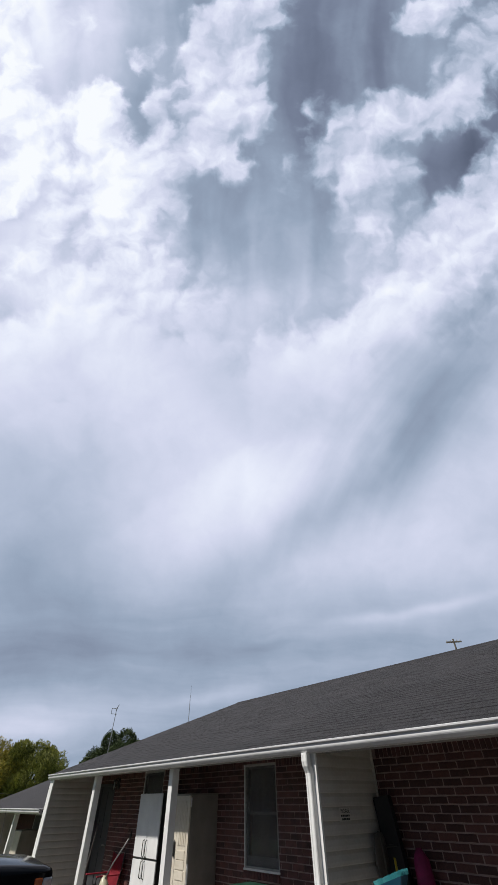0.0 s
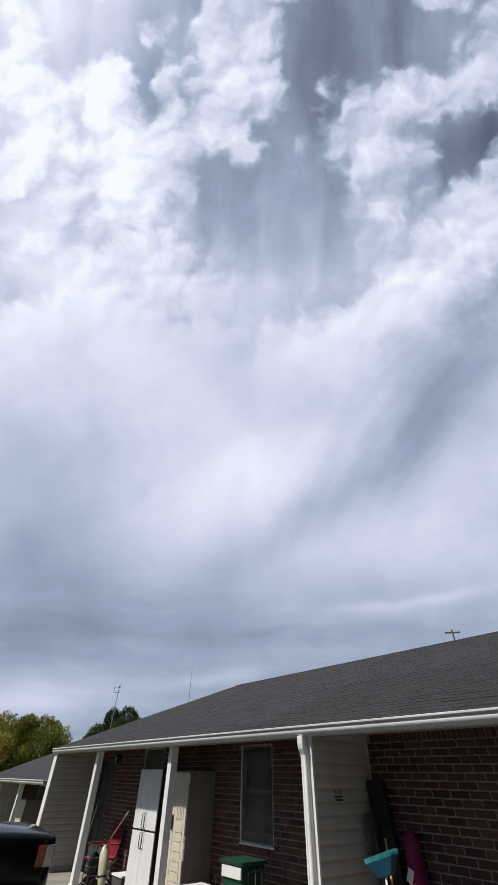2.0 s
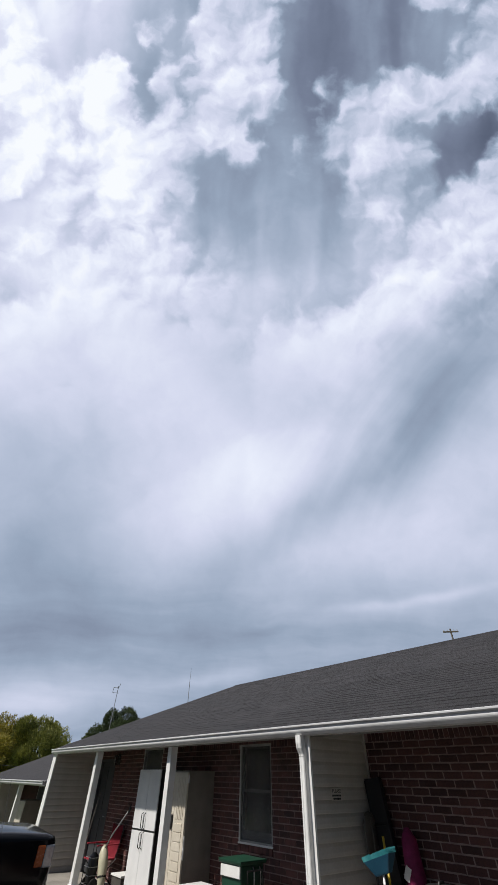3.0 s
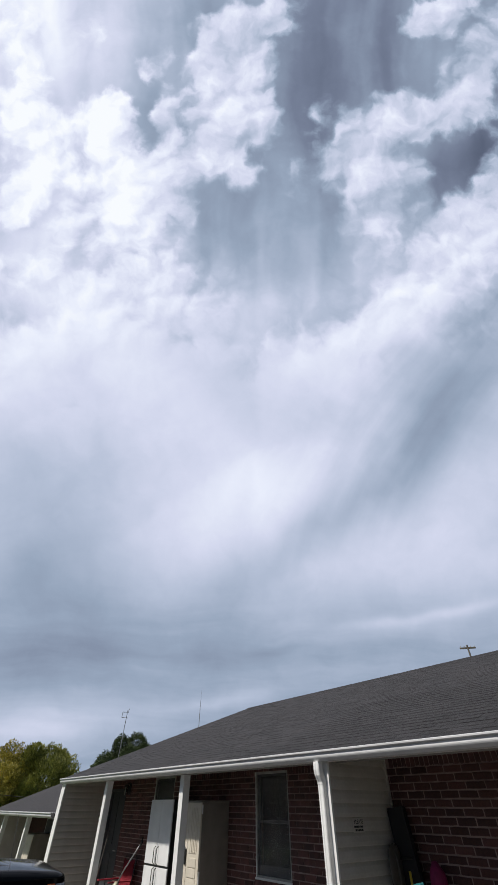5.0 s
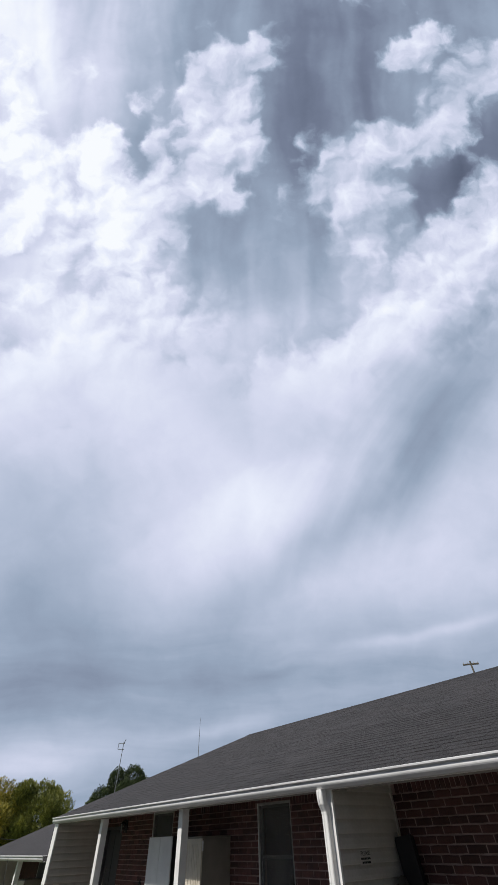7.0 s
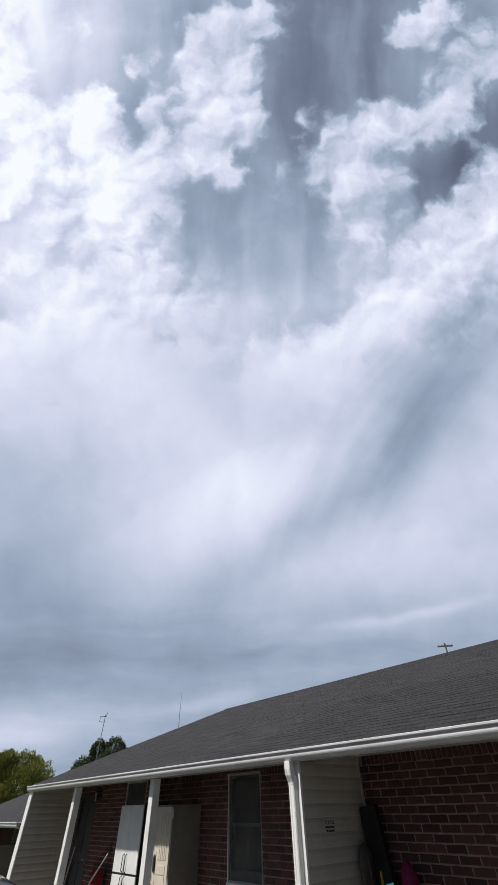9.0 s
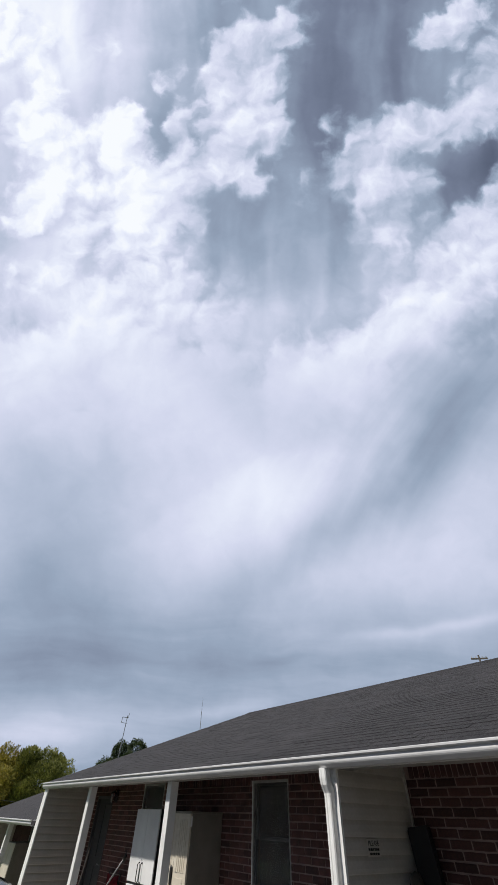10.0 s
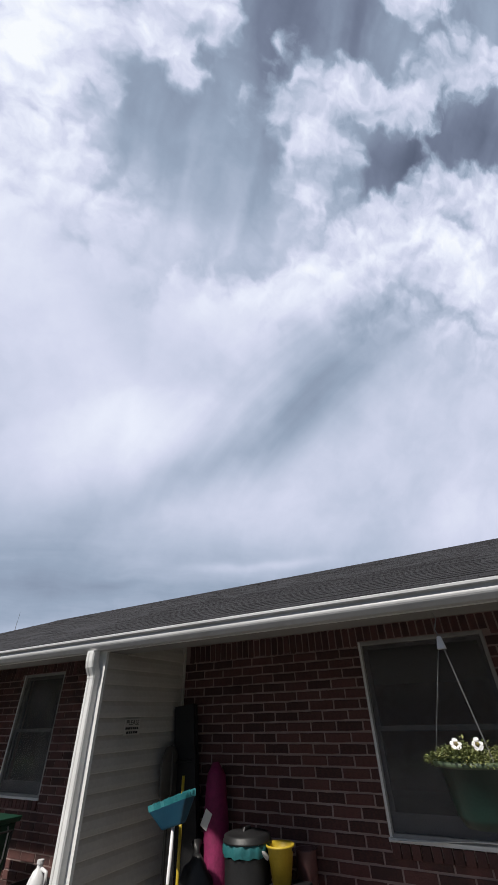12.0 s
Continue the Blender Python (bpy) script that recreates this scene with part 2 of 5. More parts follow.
clear_bg.inputs[1].default_value, cloud_bg.inputs[1].default_value = 0.032, 1.0
layer = wnode("ShaderNodeMixShader")
plug(layer.inputs[0], wm("MULTIPLY", smooth(cover, 0.0, 0.5, 0.75, 1.0), wm("MAXIMUM", field, haze)))
plug(layer.inputs[1], clear_bg.outputs[0]), plug(layer.inputs[2], cloud_bg.outputs[0])
plug(wnode("ShaderNodeOutputWorld").inputs[0], layer.outputs[0])

sun = new("sun", bpy.data.lights.new("sun", "SUN"))
sun.data.energy, sun.data.angle, sun.data.color = 4.3, radians(1.5), (1.0, 0.95, 0.87)
sun.matrix_world = look(to_sun * 50, (0, 0, 0))

# ---- materials ----
def material(name):
    m = bpy.data.materials.new(name)
    m.use_nodes = True
    return m, m.node_tree, m.node_tree.nodes["Principled BSDF"]


def surface(name, dark, light, rough=0.6, scale=8.0, metal=0.0, bump=0.15, fine=60.0, vary=0.0, stain=0.0, stretch=(1, 1, 1)):
    """Two sizes of variation between two colours, with a fine relief; vary: how far pieces differ."""
    m, t, b = material(name)
    tc = t.nodes.new("ShaderNodeTexCoord")
    mp = t.nodes.new("ShaderNodeMapping")
    mp.inputs["Scale"].default_value = stretch
    t.links.new(tc.outputs["Object"], mp.inputs[0])
    big, small = t.nodes.new("ShaderNodeTexNoise"), t.nodes.new("ShaderNodeTexNoise")
    big.inputs["Scale"].default_value, big.inputs["Detail"].default_value = scale, 4
    small.inputs["Scale"].default_value, small.inputs["Detail"].default_value = fine, 5
    for n in (big, small):
        t.links.new(mp.outputs[0], n.inputs["Vector"])
    mix = t.nodes.new("ShaderNodeMath")
    mix.operation = "MULTIPLY_ADD"
    t.links.new(small.outputs["Fac"], mix.inputs[0])
    mix.inputs[1].default_value = 0.45
    half = t.nodes.new("ShaderNodeMath")
    half.operation = "MULTIPLY_ADD"
    t.links.new(big.outputs["Fac"], half.inputs[0])
    half.inputs[1].default_value, half.inputs[2].default_value = 0.9, -0.17
    t.links.new(half.outputs[0], mix.inputs[2])
    fac = mix.outputs[0]
    if vary:
        info, geo = t.nodes.new("ShaderNodeObjectInfo"), t.nodes.new("ShaderNodeNewGeometry")
        s = t.nodes.new("ShaderNodeMath")
        s.operation = "ADD"
        t.links.new(info.outputs["Random"], s.inputs[0]), t.links.new(geo.outputs["Random Per Island"], s.inputs[1])
        fr = t.nodes.new("ShaderNodeMath")
        fr.operation = "FRACT"
        t.links.new(s.outputs[0], fr.inputs[0])
        v = t.nodes.new("ShaderNodeMath")
        v.operation = "MULTIPLY_ADD"
        t.links.new(fr.outputs[0], v.inputs[0])
        v.inputs[1].default_value = vary
        off = t.nodes.new("ShaderNodeMath")
        off.operation = "SUBTRACT"
        t.links.new(fac, off.inputs[0])
        off.inputs[1].default_value = vary / 2
        t.links.new(off.outputs[0], v.inputs[2])
        fac = v.outputs[0]
    ramp = t.nodes.new("ShaderNodeValToRGB")
    ramp.color_ramp.elements[0].position, ramp.color_ramp.elements[1].position = 0.25, 0.78
    ramp.color_ramp.elements[0].color, ramp.color_ramp.elements[1].color = (*dark, 1), (*light, 1)
    t.links.new(fac, ramp.inputs[0])
    col = ramp.outputs[0]
    if stain:
        st = t.nodes.new("ShaderNodeTexNoise")
        st.inputs["Scale"].default_value, st.inputs["Detail"].default_value = 2.3, 7
        t.links.new(tc.outputs["Object"], st.inputs["Vector"])
        r = t.nodes.new("ShaderNodeMapRange")
        r.inputs["From Min"].default_value, r.inputs["From Max"].default_value = 0.52, 0.72
        r.inputs["To Max"].default_value = stain
        t.links.new(st.outputs["Fac"], r.inputs["Value"])
        mx = t.nodes.new("ShaderNodeMix")
        mx.data_type = "RGBA"
        t.links.new(r.outputs[0], mx.inputs[0]), t.links.new(col, mx.inputs[6])
        mx.inputs[7].default_value = (dark[0] * 0.5, dark[1] * 0.47, dark[2] * 0.42, 1)
        col = mx.outputs[2]
    t.links.new(col, b.inputs["Base Color"])
    b.inputs["Metallic"].default_value = metal
    rr = t.nodes.new("ShaderNodeMapRange")
    rr.inputs["To Min"].default_value, rr.inputs["To Max"].default_value = max(rough - 0.1, 0.02), min(rough + 0.1, 1)
    t.links.new(big.outputs["Fac"], rr.inputs["Value"]), t.links.new(rr.outputs[0], b.inputs["Roughness"])
    if bump:
        bp = t.nodes.new("ShaderNodeBump")
        bp.inputs["Strength"].default_value, bp.inputs["Distance"].default_value = bump, 0.01
        t.links.new(small.outputs["Fac"], bp.inputs["Height"]), t.links.new(bp.outputs[0], b.inputs["Normal"])
    return m


BRICK = surface("red brick", (0.052, 0.024, 0.0225), (0.145, 0.060, 0.054), 0.85, 9, bump=0.5, fine=90, vary=0.42)
MORTAR = surface("mortar", (0.27, 0.19, 0.175), (0.40, 0.30, 0.275), 0.95, 6, bump=0.6, fine=140, stain=0.35)
SHINGLE = surface("asphalt shingle", (0.010, 0.0090, 0.0100), (0.030, 0.0272, 0.0292), 0.95, 1.6, bump=0.7, fine=160, vary=0.30, stain=0.35)
WHITE = surface("white paint", (0.70, 0.70, 0.69), (0.86, 0.86, 0.85), 0.42, 4, bump=0.05, stain=0.22)
GUTTER = surface("gutter enamel", (0.46, 0.46, 0.47), (0.60, 0.60, 0.61), 0.42, 3, bump=0.03, stain=0.25, stretch=(1, 0.3, 1))
SIDING = surface("cream vinyl siding", (0.44, 0.415, 0.385), (0.58, 0.55, 0.515), 0.5, 3, bump=0.1, fine=40, stain=0.2)
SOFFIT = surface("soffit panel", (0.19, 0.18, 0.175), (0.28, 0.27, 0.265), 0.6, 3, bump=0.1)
CONCRETE = surface("concrete", (0.20, 0.185, 0.165), (0.34, 0.315, 0.28), 0.9, 2, bump=0.4, fine=120, stain=0.4)
ASPHALT = surface("asphalt", (0.03, 0.03, 0.032), (0.075, 0.073, 0.07), 0.95, 1.5, bump=0.6, fine=160)
GRASS = surface("grass ground", (0.035, 0.055, 0.018), (0.10, 0.13, 0.045), 0.95, 0.7, bump=0.7, fine=50)
FRAME = surface("grey white window frame", (0.26, 0.25, 0.245), (0.42, 0.41, 0.40), 0.45, 5, bump=0.05, stain=0.25)
CABWHITE = surface("white cabinet", (0.66, 0.66, 0.67), (0.80, 0.80, 0.80), 0.4, 3, bump=0.04, stain=0.12)
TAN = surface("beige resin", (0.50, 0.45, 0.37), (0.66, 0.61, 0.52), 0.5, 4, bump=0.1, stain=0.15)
# the beige again, with the shade of the unlit sides put into its colour
TANSHADE = surface("shaded beige resin", (0.16, 0.145, 0.125), (0.25, 0.23, 0.20), 0.55, 4, bump=0.1)
BLACK = surface("black plastic", (0.006, 0.006, 0.007), (0.018, 0.018, 0.019), 0.5, 6, bump=0.1)
DARKMETAL = surface("dark metal", (0.03, 0.03, 0.03), (0.09, 0.09, 0.09), 0.4, 10, metal=0.8, bump=0.05)
CHROME = surface("brushed steel", (0.35, 0.35, 0.36), (0.6, 0.6, 0.62), 0.3, 12, metal=1.0, bump=0.03)
WIRE = surface("galvanised steel", (0.20, 0.20, 0.21), (0.38, 0.38, 0.39), 0.5, 12, metal=0.6, bump=0.05)


# ---- building blocks ----
def thing(name, label, category, at=(0, 0, 0), group="", kind=""):
    ob = new(name)
    ob.location = at
    ob.empty_display_size = 0.1
    return tagged(ob, label, category, group, kind)


def part(name, bm, mat, parent=None, label="", bevel=0.0, smooth=False):
    """Links a bmesh as one mesh object, under a thing or a part."""
    if bevel:
        bmesh.ops.bevel(bm, geom=[e for e in bm.edges], offset=bevel, segments=2, affect="EDGES", profile=0.6)
    me = bpy.data.meshes.new(name)
    bm.normal_update()
    bm.to_mesh(me)
    bm.free()
    if smooth:
        me.polygons.foreach_set("use_smooth", [True] * len(me.polygons))
    me.materials.append(mat)
    ob = new(name, me)
    if parent is not None:
        ob.parent = parent
    if label:
        ob["label"] = label
    return ob


def box(x0, x1, y0, y1, z0, z1, bm=None):
    bm = bm or bmesh.new()
    v = [bm.verts.new((x, y, z)) for x in (x0, x1) for y in (y0, y1) for z in (z0, z1)]
    for f in ((0, 1, 3, 2), (4, 6, 7, 5), (0, 4, 5, 1), (2, 3, 7, 6), (0, 2, 6, 4), (1, 5, 7, 3)):
        bm.faces.new([v[i] for i in f])
    return bm


def extrude_y(profile, y0, y1, bm=None, closed=True):
    """A prism along y from points (x, z)."""
    bm = bm or bmesh.new()
    a, b = [bm.verts.new((x, y0, z)) for x, z in profile], [bm.verts.new((x, y1, z)) for x, z in profile]
    n = len(profile)
    for i in range(n if closed else n - 1):
        j = (i + 1) % n
        bm.faces.new((a[i], a[j], b[j], b[i]))
    if closed:
        bm.faces.new(a[::-1]), bm.faces.new(b)
    bmesh.ops.recalc_face_normals(bm, faces=bm.faces[:])
    return bm


def tube(points, radii, seg=8, bm=None, squash=1.0):
    """A round bar through points, with a radius at each."""
    bm = bm or bmesh.new()
    pts = [Vector(p) for p in points]
    if not hasattr(radii, "__len__"):
        radii = [radii] * len(pts)
    rings = []
    for i, p in enumerate(pts):
        d = (pts[min(i + 1, len(pts) - 1)] - pts[max(i - 1, 0)]).normalized()
        u = d.orthogonal().normalized() if abs(d.z) > 0.9 else d.cross(Vector((0, 0, 1))).normalized()
        if abs(d.z) > 0.9:
            u = Vector((0, 1, 0)).cross(d).normalized()
        w = d.cross(u).normalized()
        rings.append([bm.verts.new(p + radii[i] * (math.cos(k * math.tau / seg) * u + squash * math.sin(k * math.tau / seg) * w)) for k in range(seg)])
    for r, q in zip(rings, rings[1:]):
        for k in range(seg):
            bm.faces.new((r[k], r[(k + 1) % seg], q[(k + 1) % seg], q[k]))
    bm.faces.new(rings[0][::-1]), bm.faces.new(rings[-1])
    return bm


def lathe(profile, seg=24, at=(0, 0, 0), bm=None, sx=1.0, sy=1.0):
    """A turned shape from points (radius, z)."""
    bm = bm or bmesh.new()
    rings = [[bm.verts.new((at[0] + sx * r * math.cos(k * math.tau / seg), at[1] + sy * r * math.sin(k * math.tau / seg), at[2] + z)) for k in range(seg)] for r, z in profile]
    for r, q in zip(rings, rings[1:]):
        for k in range(seg):
            bm.faces.new((r[k], r[(k + 1) % seg], q[(k + 1) % seg], q[k]))
    return bm


def setting(ob, label, category):
    return tagged(ob, label, category, kind="structure")


# ---- the plan of the row of homes ----
EAVE_X, EAVE_Z = 4.46, 2.294          # outer top edge of the gutter
RIDGE_X, RIDGE_Z = 10.79, 4.46
WALL_X = 5.744                        # face of the brick wall
POST_X = 4.68                         # front of the porch posts
END_Y, NEAR_Y = 13.78, -9.0
CEIL_Z, HEAD_Z = 2.335, 2.185
SLOPE = (RIDGE_Z - EAVE_Z) / (RIDGE_X - EAVE_X)
COURSE, BRICK_L, JOINT = 0.0773, 0.235, 0.014
W1 = (6.32, 7.16, 0.965, 2.225)       # windows: y from, to, z from, to
W2 = (1.30, 2.34, 0.92, 2.205)
W3 = (9.99, 10.86, 0.965, 2.265)
DOOR = (12.38, 13.28, 0.0, 2.10)

# ground: one sheet, level by the homes, falling away to the north
bm = bmesh.new()
xs = [-2500, -600, -150, -40, -15, -6, 0, 4.4, 8, 20, 40, 150, 600, 2500]
ys = [-2500, -600, -150, -40, -9, 0, 6, 11.4, 13.6, 16, 20, 26, 30, 34, 60, 150, 600, 2500]


def ground_z(y):
    return -0.06 - 0.72 * min(max(y - 11.4, 0) / 2.2, 1) - min(max(y - 14.0, 0) * 0.075, 1.2)


gv = [[bm.verts.new((x, y, ground_z(y))) for y in ys] for x in xs]
for i in range(len(xs) - 1):
    for j in range(len(ys) - 1):
        bm.faces.new((gv[i][j], gv[i + 1][j], gv[i + 1][j + 1], gv[i][j + 1]))
ground = setting(part("ground", bm, GRASS), "short green grass ground reaching to the horizon", "ground")
drive = setting(part("road", box(-9, 4.2, -12, 11.3, -0.09, -0.045), ASPHALT), "worn grey asphalt parking strip before the homes", "road")
slab = setting(part("floor", box(4.2, WALL_X + 0.1, NEAR_Y, END_Y, -0.95, 0.0), CONCRETE), "pale concrete porch slab", "floor")


def wall_panels(x0, x1, y0, y1, z0, z1, holes, mat, name, label):
    """A wall in the yz plane with openings right through it."""
    bm = bmesh.new()
    yy = sorted({y0, y1, *(h[0] for h in holes), *(h[1] for h in holes)})
    zz = sorted({z0, z1, *(h[2] for h in holes), *(h[3] for h in holes)})
    for a, b in zip(yy, yy[1:]):
        for c, d in zip(zz, zz[1:]):
            m = ((a + b) / 2, (c + d) / 2)
            if not any(h[0] < m[0] < h[1] and h[2] < m[1] < h[3] for h in holes):
                box(x0, x1, a, b, c, d, bm)
    bmesh.ops.remove_doubles(bm, verts=bm.verts[:], dist=1e-4)
    return setting(part(name, bm, mat), label, "wall")


west = wall_panels(WALL_X + 0.006, WALL_X + 0.24, NEAR_Y, END_Y - 0.1, -0.1, CEIL_Z + 0.1, (W1, W2, W3, DOOR), MORTAR, "wall_west", "dark red brick wall with pale mortar joints")
# a plain facing row added out of view, to dim porch and window reflections
setting(part("wall_opposite", box(-14.3, -14.0, -40, 45, -0.3, 2.5), BRICK), "plain unseen brick wall added across the parking", "wall")
setting(part("roof_opposite", extrude_y(((-13.2, 2.3), (-19.5, 4.9), (-25.8, 2.3), (-25.8, 2.2), (-13.2, 2.2)), -40, 45), SHINGLE), "plain unseen dark roof added across the parking", "roof")
back = setting(part("wall_east", box(15.6, 15.84, NEAR_Y, END_Y - 0.1, -0.1, 2.45), MORTAR), "plain rear wall of the home", "wall")
for n, (ya, yb) in enumerate(((NEAR_Y, NEAR_Y + 0.24), (END_Y - 0.34, END_Y - 0.1))):
    bm = bmesh.new()
    prof = ((WALL_X + 0.24, -0.5), (15.6, -0.5), (15.6, 2.45), (RIDGE_X, RIDGE_Z - 0.2), (WALL_X + 0.24, 2.55))
    setting(part("wall_south" if n == 0 else "wall_north", extrude_y(prof, ya, yb, bm), SIDING), "cream siding gable wall closing the home", "wall")
rooms = setting(part("floor_inside", box(WALL_X + 0.24, 15.6, NEAR_Y + 0.24, END_Y - 0.34, -0.1, -0.02), CONCRETE), "plain dark floor inside the home", "floor")
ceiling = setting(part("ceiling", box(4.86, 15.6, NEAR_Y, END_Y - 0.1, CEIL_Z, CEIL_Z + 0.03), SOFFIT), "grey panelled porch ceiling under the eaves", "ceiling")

# roof deck, header and fascia
deck = extrude_y(((EAVE_X + 0.10, EAVE_Z - 0.02), (RIDGE_X, RIDGE_Z - 0.03), (17.05, EAVE_Z - 0.02), (17.05, EAVE_Z - 0.12), (RIDGE_X, RIDGE_Z - 0.15), (EAVE_X + 0.10, EAVE_Z - 0.10)), NEAR_Y, END_Y)
roof = setting(part("roof", deck, SHINGLE), "long low dark grey shingled gable roof", "roof")
fascia = setting(part("trim", box(EAVE_X + 0.115, EAVE_X + 0.14, NEAR_Y, END_Y, HEAD_Z, EAVE_Z + 0.0), WHITE), "white fascia board behind the gutter", "trim")
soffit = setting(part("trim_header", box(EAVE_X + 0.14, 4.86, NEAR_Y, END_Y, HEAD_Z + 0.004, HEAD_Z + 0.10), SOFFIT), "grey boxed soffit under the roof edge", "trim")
rake = setting(part("trim_rake", extrude_y(((EAVE_X + 0.12, EAVE_Z - 0.12), (RIDGE_X, RIDGE_Z - 0.16), (RIDGE_X, RIDGE_Z - 0.02), (EAVE_X + 0.12, EAVE_Z + 0.0)), END_Y, END_Y + 0.03), WHITE), "white rake board at the gable end", "trim")


def gutter_profile(x, z):
    """The outline of an ogee gutter with a broad flat lip, hung from (x, z) at its outer top edge."""
    face = [(x + 0.010, z - 0.022), (x + 0.016, z - 0.027), (x + 0.018, z - 0.034), (x + 0.017, z - 0.042), (x + 0.014, z - 0.049), (x + 0.0125, z - 0.056),
            (x + 0.014, z - 0.066), (x + 0.019, z - 0.076), (x + 0.027, z - 0.086), (x + 0.037, z - 0.096), (x + 0.046, z - 0.105)]
    inner = [(a + 0.005, min(b + 0.003, z - 0.02)) for a, b in face]
    return ((x + 0.115, z), (x + 0.115, z - 0.105), *face[::-1], (x - 0.004, z - 0.021), (x - 0.007, z - 0.017), (x - 0.007, z - 0.003), (x - 0.003, z + 0.001), (x + 0.010, z + 0.001),
            *inner, (x + 0.109, z - 0.100), (x + 0.109, z))


def gutter(x, z, y0, y1, label):
    g = thing("gutter", label, "gutter")
    part("trough", extrude_y(gutter_profile(x, z), y0, y1), GUTTER, g)
    part("end_cap", extrude_y(gutter_profile(x, z)[:18], y1, y1 + 0.004), GUTTER, g)
    return g


main_gutter = gutter(EAVE_X, EAVE_Z, NEAR_Y, END_Y + 0.02, "long white aluminium gutter along the shingled roof edge")


def post(y_far, z0=0.0, z1=HEAD_Z, x=POST_X, group="porch posts", side=0.13):
    p = thing("porch_post", "square white wooden porch post under the roof header", "post", (x, y_far - side, z0), group)
    part("shaft", box(0, side, 0, side, 0, z1 - z0), WHITE, p, bevel=0.006)
    part("base_trim", box(-0.015, side + 0.015, -0.015, side + 0.015, 0, 0.12), WHITE, p)
    return p


for y in (7.97, 11.25):
    post(y)


def partition(y0, y1, x0, x1, z0, z1, name, label):
    """A siding-clad dividing wall that ends in a white corner board."""
    bm = box(x0 + 0.01, x1, y0 + 0.012, y1 - 0.012, z0, HEAD_Z + 0.002)
    box(4.865, x1, y0 + 0.0125, y1 - 0.0125, HEAD_Z - 0.02, z1 - 0.002, bm)
    w = setting(part(name, bm, SIDING), label, "wall")
    part("corner_board", box(x0 - 0.012, x0 + 0.014, y0 - 0.014, y1 + 0.014, z0, HEAD_Z + 0.002), WHITE, w, "white corner board")
    part("channel_trim", box(x1 - 0.03, x1 - 0.004, y0 - 0.024, y0 + 0.012, z0, z1 - 0.004), SIDING, w, "cream vinyl channel")
    step = 0.121
    bm = extrude_y(((0, 0.004), (-0.026, 0.0), (-0.028, 0.006), (-0.026, 0.035), (-0.016, 0.085), (-0.002, step)), 0, 1)
    me = bpy.data.meshes.new("siding_board")
    bm.to_mesh(me), bm.free()
    me.materials.append(SIDING)
    for side in (0, 1):
        for k in range(int((z1 - z0) / step)):
            b = new("siding_board", me)
            b.parent = w
            xa = x0 + 0.014 if z0 + (k + 1) * step < HEAD_Z + 0.006 else 4.87
            if side == 0:
                b.matrix_basis = Matrix.Translation((x1, y0 + 0.012, z0 + k * step)) @ Matrix.Rotation(radians(90), 4, "Z") @ Matrix.Diagonal((1, x1 - xa, 1, 1))
            else:
                b.matrix_basis = Matrix.Translation((xa, y1 - 0.012, z0 + k * step)) @ Matrix.Rotation(radians(-90), 4, "Z") @ Matrix.Diagonal((1, x1 - xa, 1, 1))
    return w


partition(4.33, 4.47, 4.60, WALL_X, 0, CEIL_Z, "partition_near", "cream lap siding dividing wall by the porch")
partition(13.55, 13.75, 4.56, WALL_X, -0.5, CEIL_Z, "partition_far", "cream lap siding dividing wall at the end of the porch")


# ---- more materials ----
def glass_material(name, tint=(1, 1, 1)):
    m, t, b = material(name)
    b.inputs["Base Color"].default_value = (*tint, 1)
    b.inputs["Roughness"].default_value, b.inputs["IOR"].default_value = 0.03, 1.45
    b.inputs["Transmission Weight"].default_value = 1.0
    return m


GLASS = glass_material("window glass", (0.9, 0.95, 0.95))
# half-clear grey that paints the dull haze seen on the window glass
m, t, b = material("painted pane haze")
b.inputs["Base Color"].default_value, b.inputs["Roughness"].default_value, b.inputs["Alpha"].default_value = (0.17, 0.165, 0.17, 1), 0.8, 0.22
PANEHAZE = m
DOORGREY = surface("dark grey door paint", (0.045, 0.047, 0.052), (0.075, 0.077, 0.083), 0.5, 5, bump=0.08)
CURTAIN = surface("grey window blind", (0.035, 0.035, 0.038), (0.06, 0.06, 0.064), 0.9, 3, bump=0.2, fine=80)
SASH = surface("dull grey sash", (0.10, 0.10, 0.105), (0.18, 0.18, 0.185), 0.5, 5, bump=0.05)
GREEN = surface("green plastic", (0.005, 0.036, 0.020), (0.010, 0.064, 0.036), 0.5, 5, bump=0.1, stain=0.2)
LABEL = surface("white label", (0.70, 0.70, 0.68), (0.82, 0.82, 0.80), 0.6, 6, bump=0.05)
DARKTEAL = surface("dark blue teal plastic", (0.005, 0.038, 0.075), (0.010, 0.066, 0.11), 0.5, 5, bump=0.1)
TEAL = surface("teal plastic", (0.012, 0.13, 0.15), (0.03, 0.23, 0.25), 0.5, 9, bump=0.2)
LINER = surface("dull teal liner", (0.010, 0.085, 0.095), (0.022, 0.15, 0.16), 0.55, 12, bump=0.2)
MAGENTA = surface("magenta fabric", (0.14, 0.008, 0.05), (0.30, 0.02, 0.11), 0.75, 10, bump=0.3)
YELLOW = surface("yellow plastic", (0.42, 0.29, 0.02), (0.62, 0.46, 0.05), 0.45, 6, bump=0.08, stain=0.15)
RED = surface("red fabric", (0.22, 0.012, 0.025), (0.40, 0.03, 0.05), 0.85, 10, bump=0.3)
CREAM = surface("cream plastic", (0.44, 0.42, 0.30), (0.58, 0.56, 0.42), 0.4, 6, bump=0.05)
PINKPL = surface("dusty pink plastic", (0.10, 0.05, 0.05), (0.16, 0.08, 0.08), 0.5, 6, bump=0.1)
BROWN = surface("grey brown plastic", (0.05, 0.045, 0.04), (0.10, 0.09, 0.08), 0.6, 6, bump=0.1)
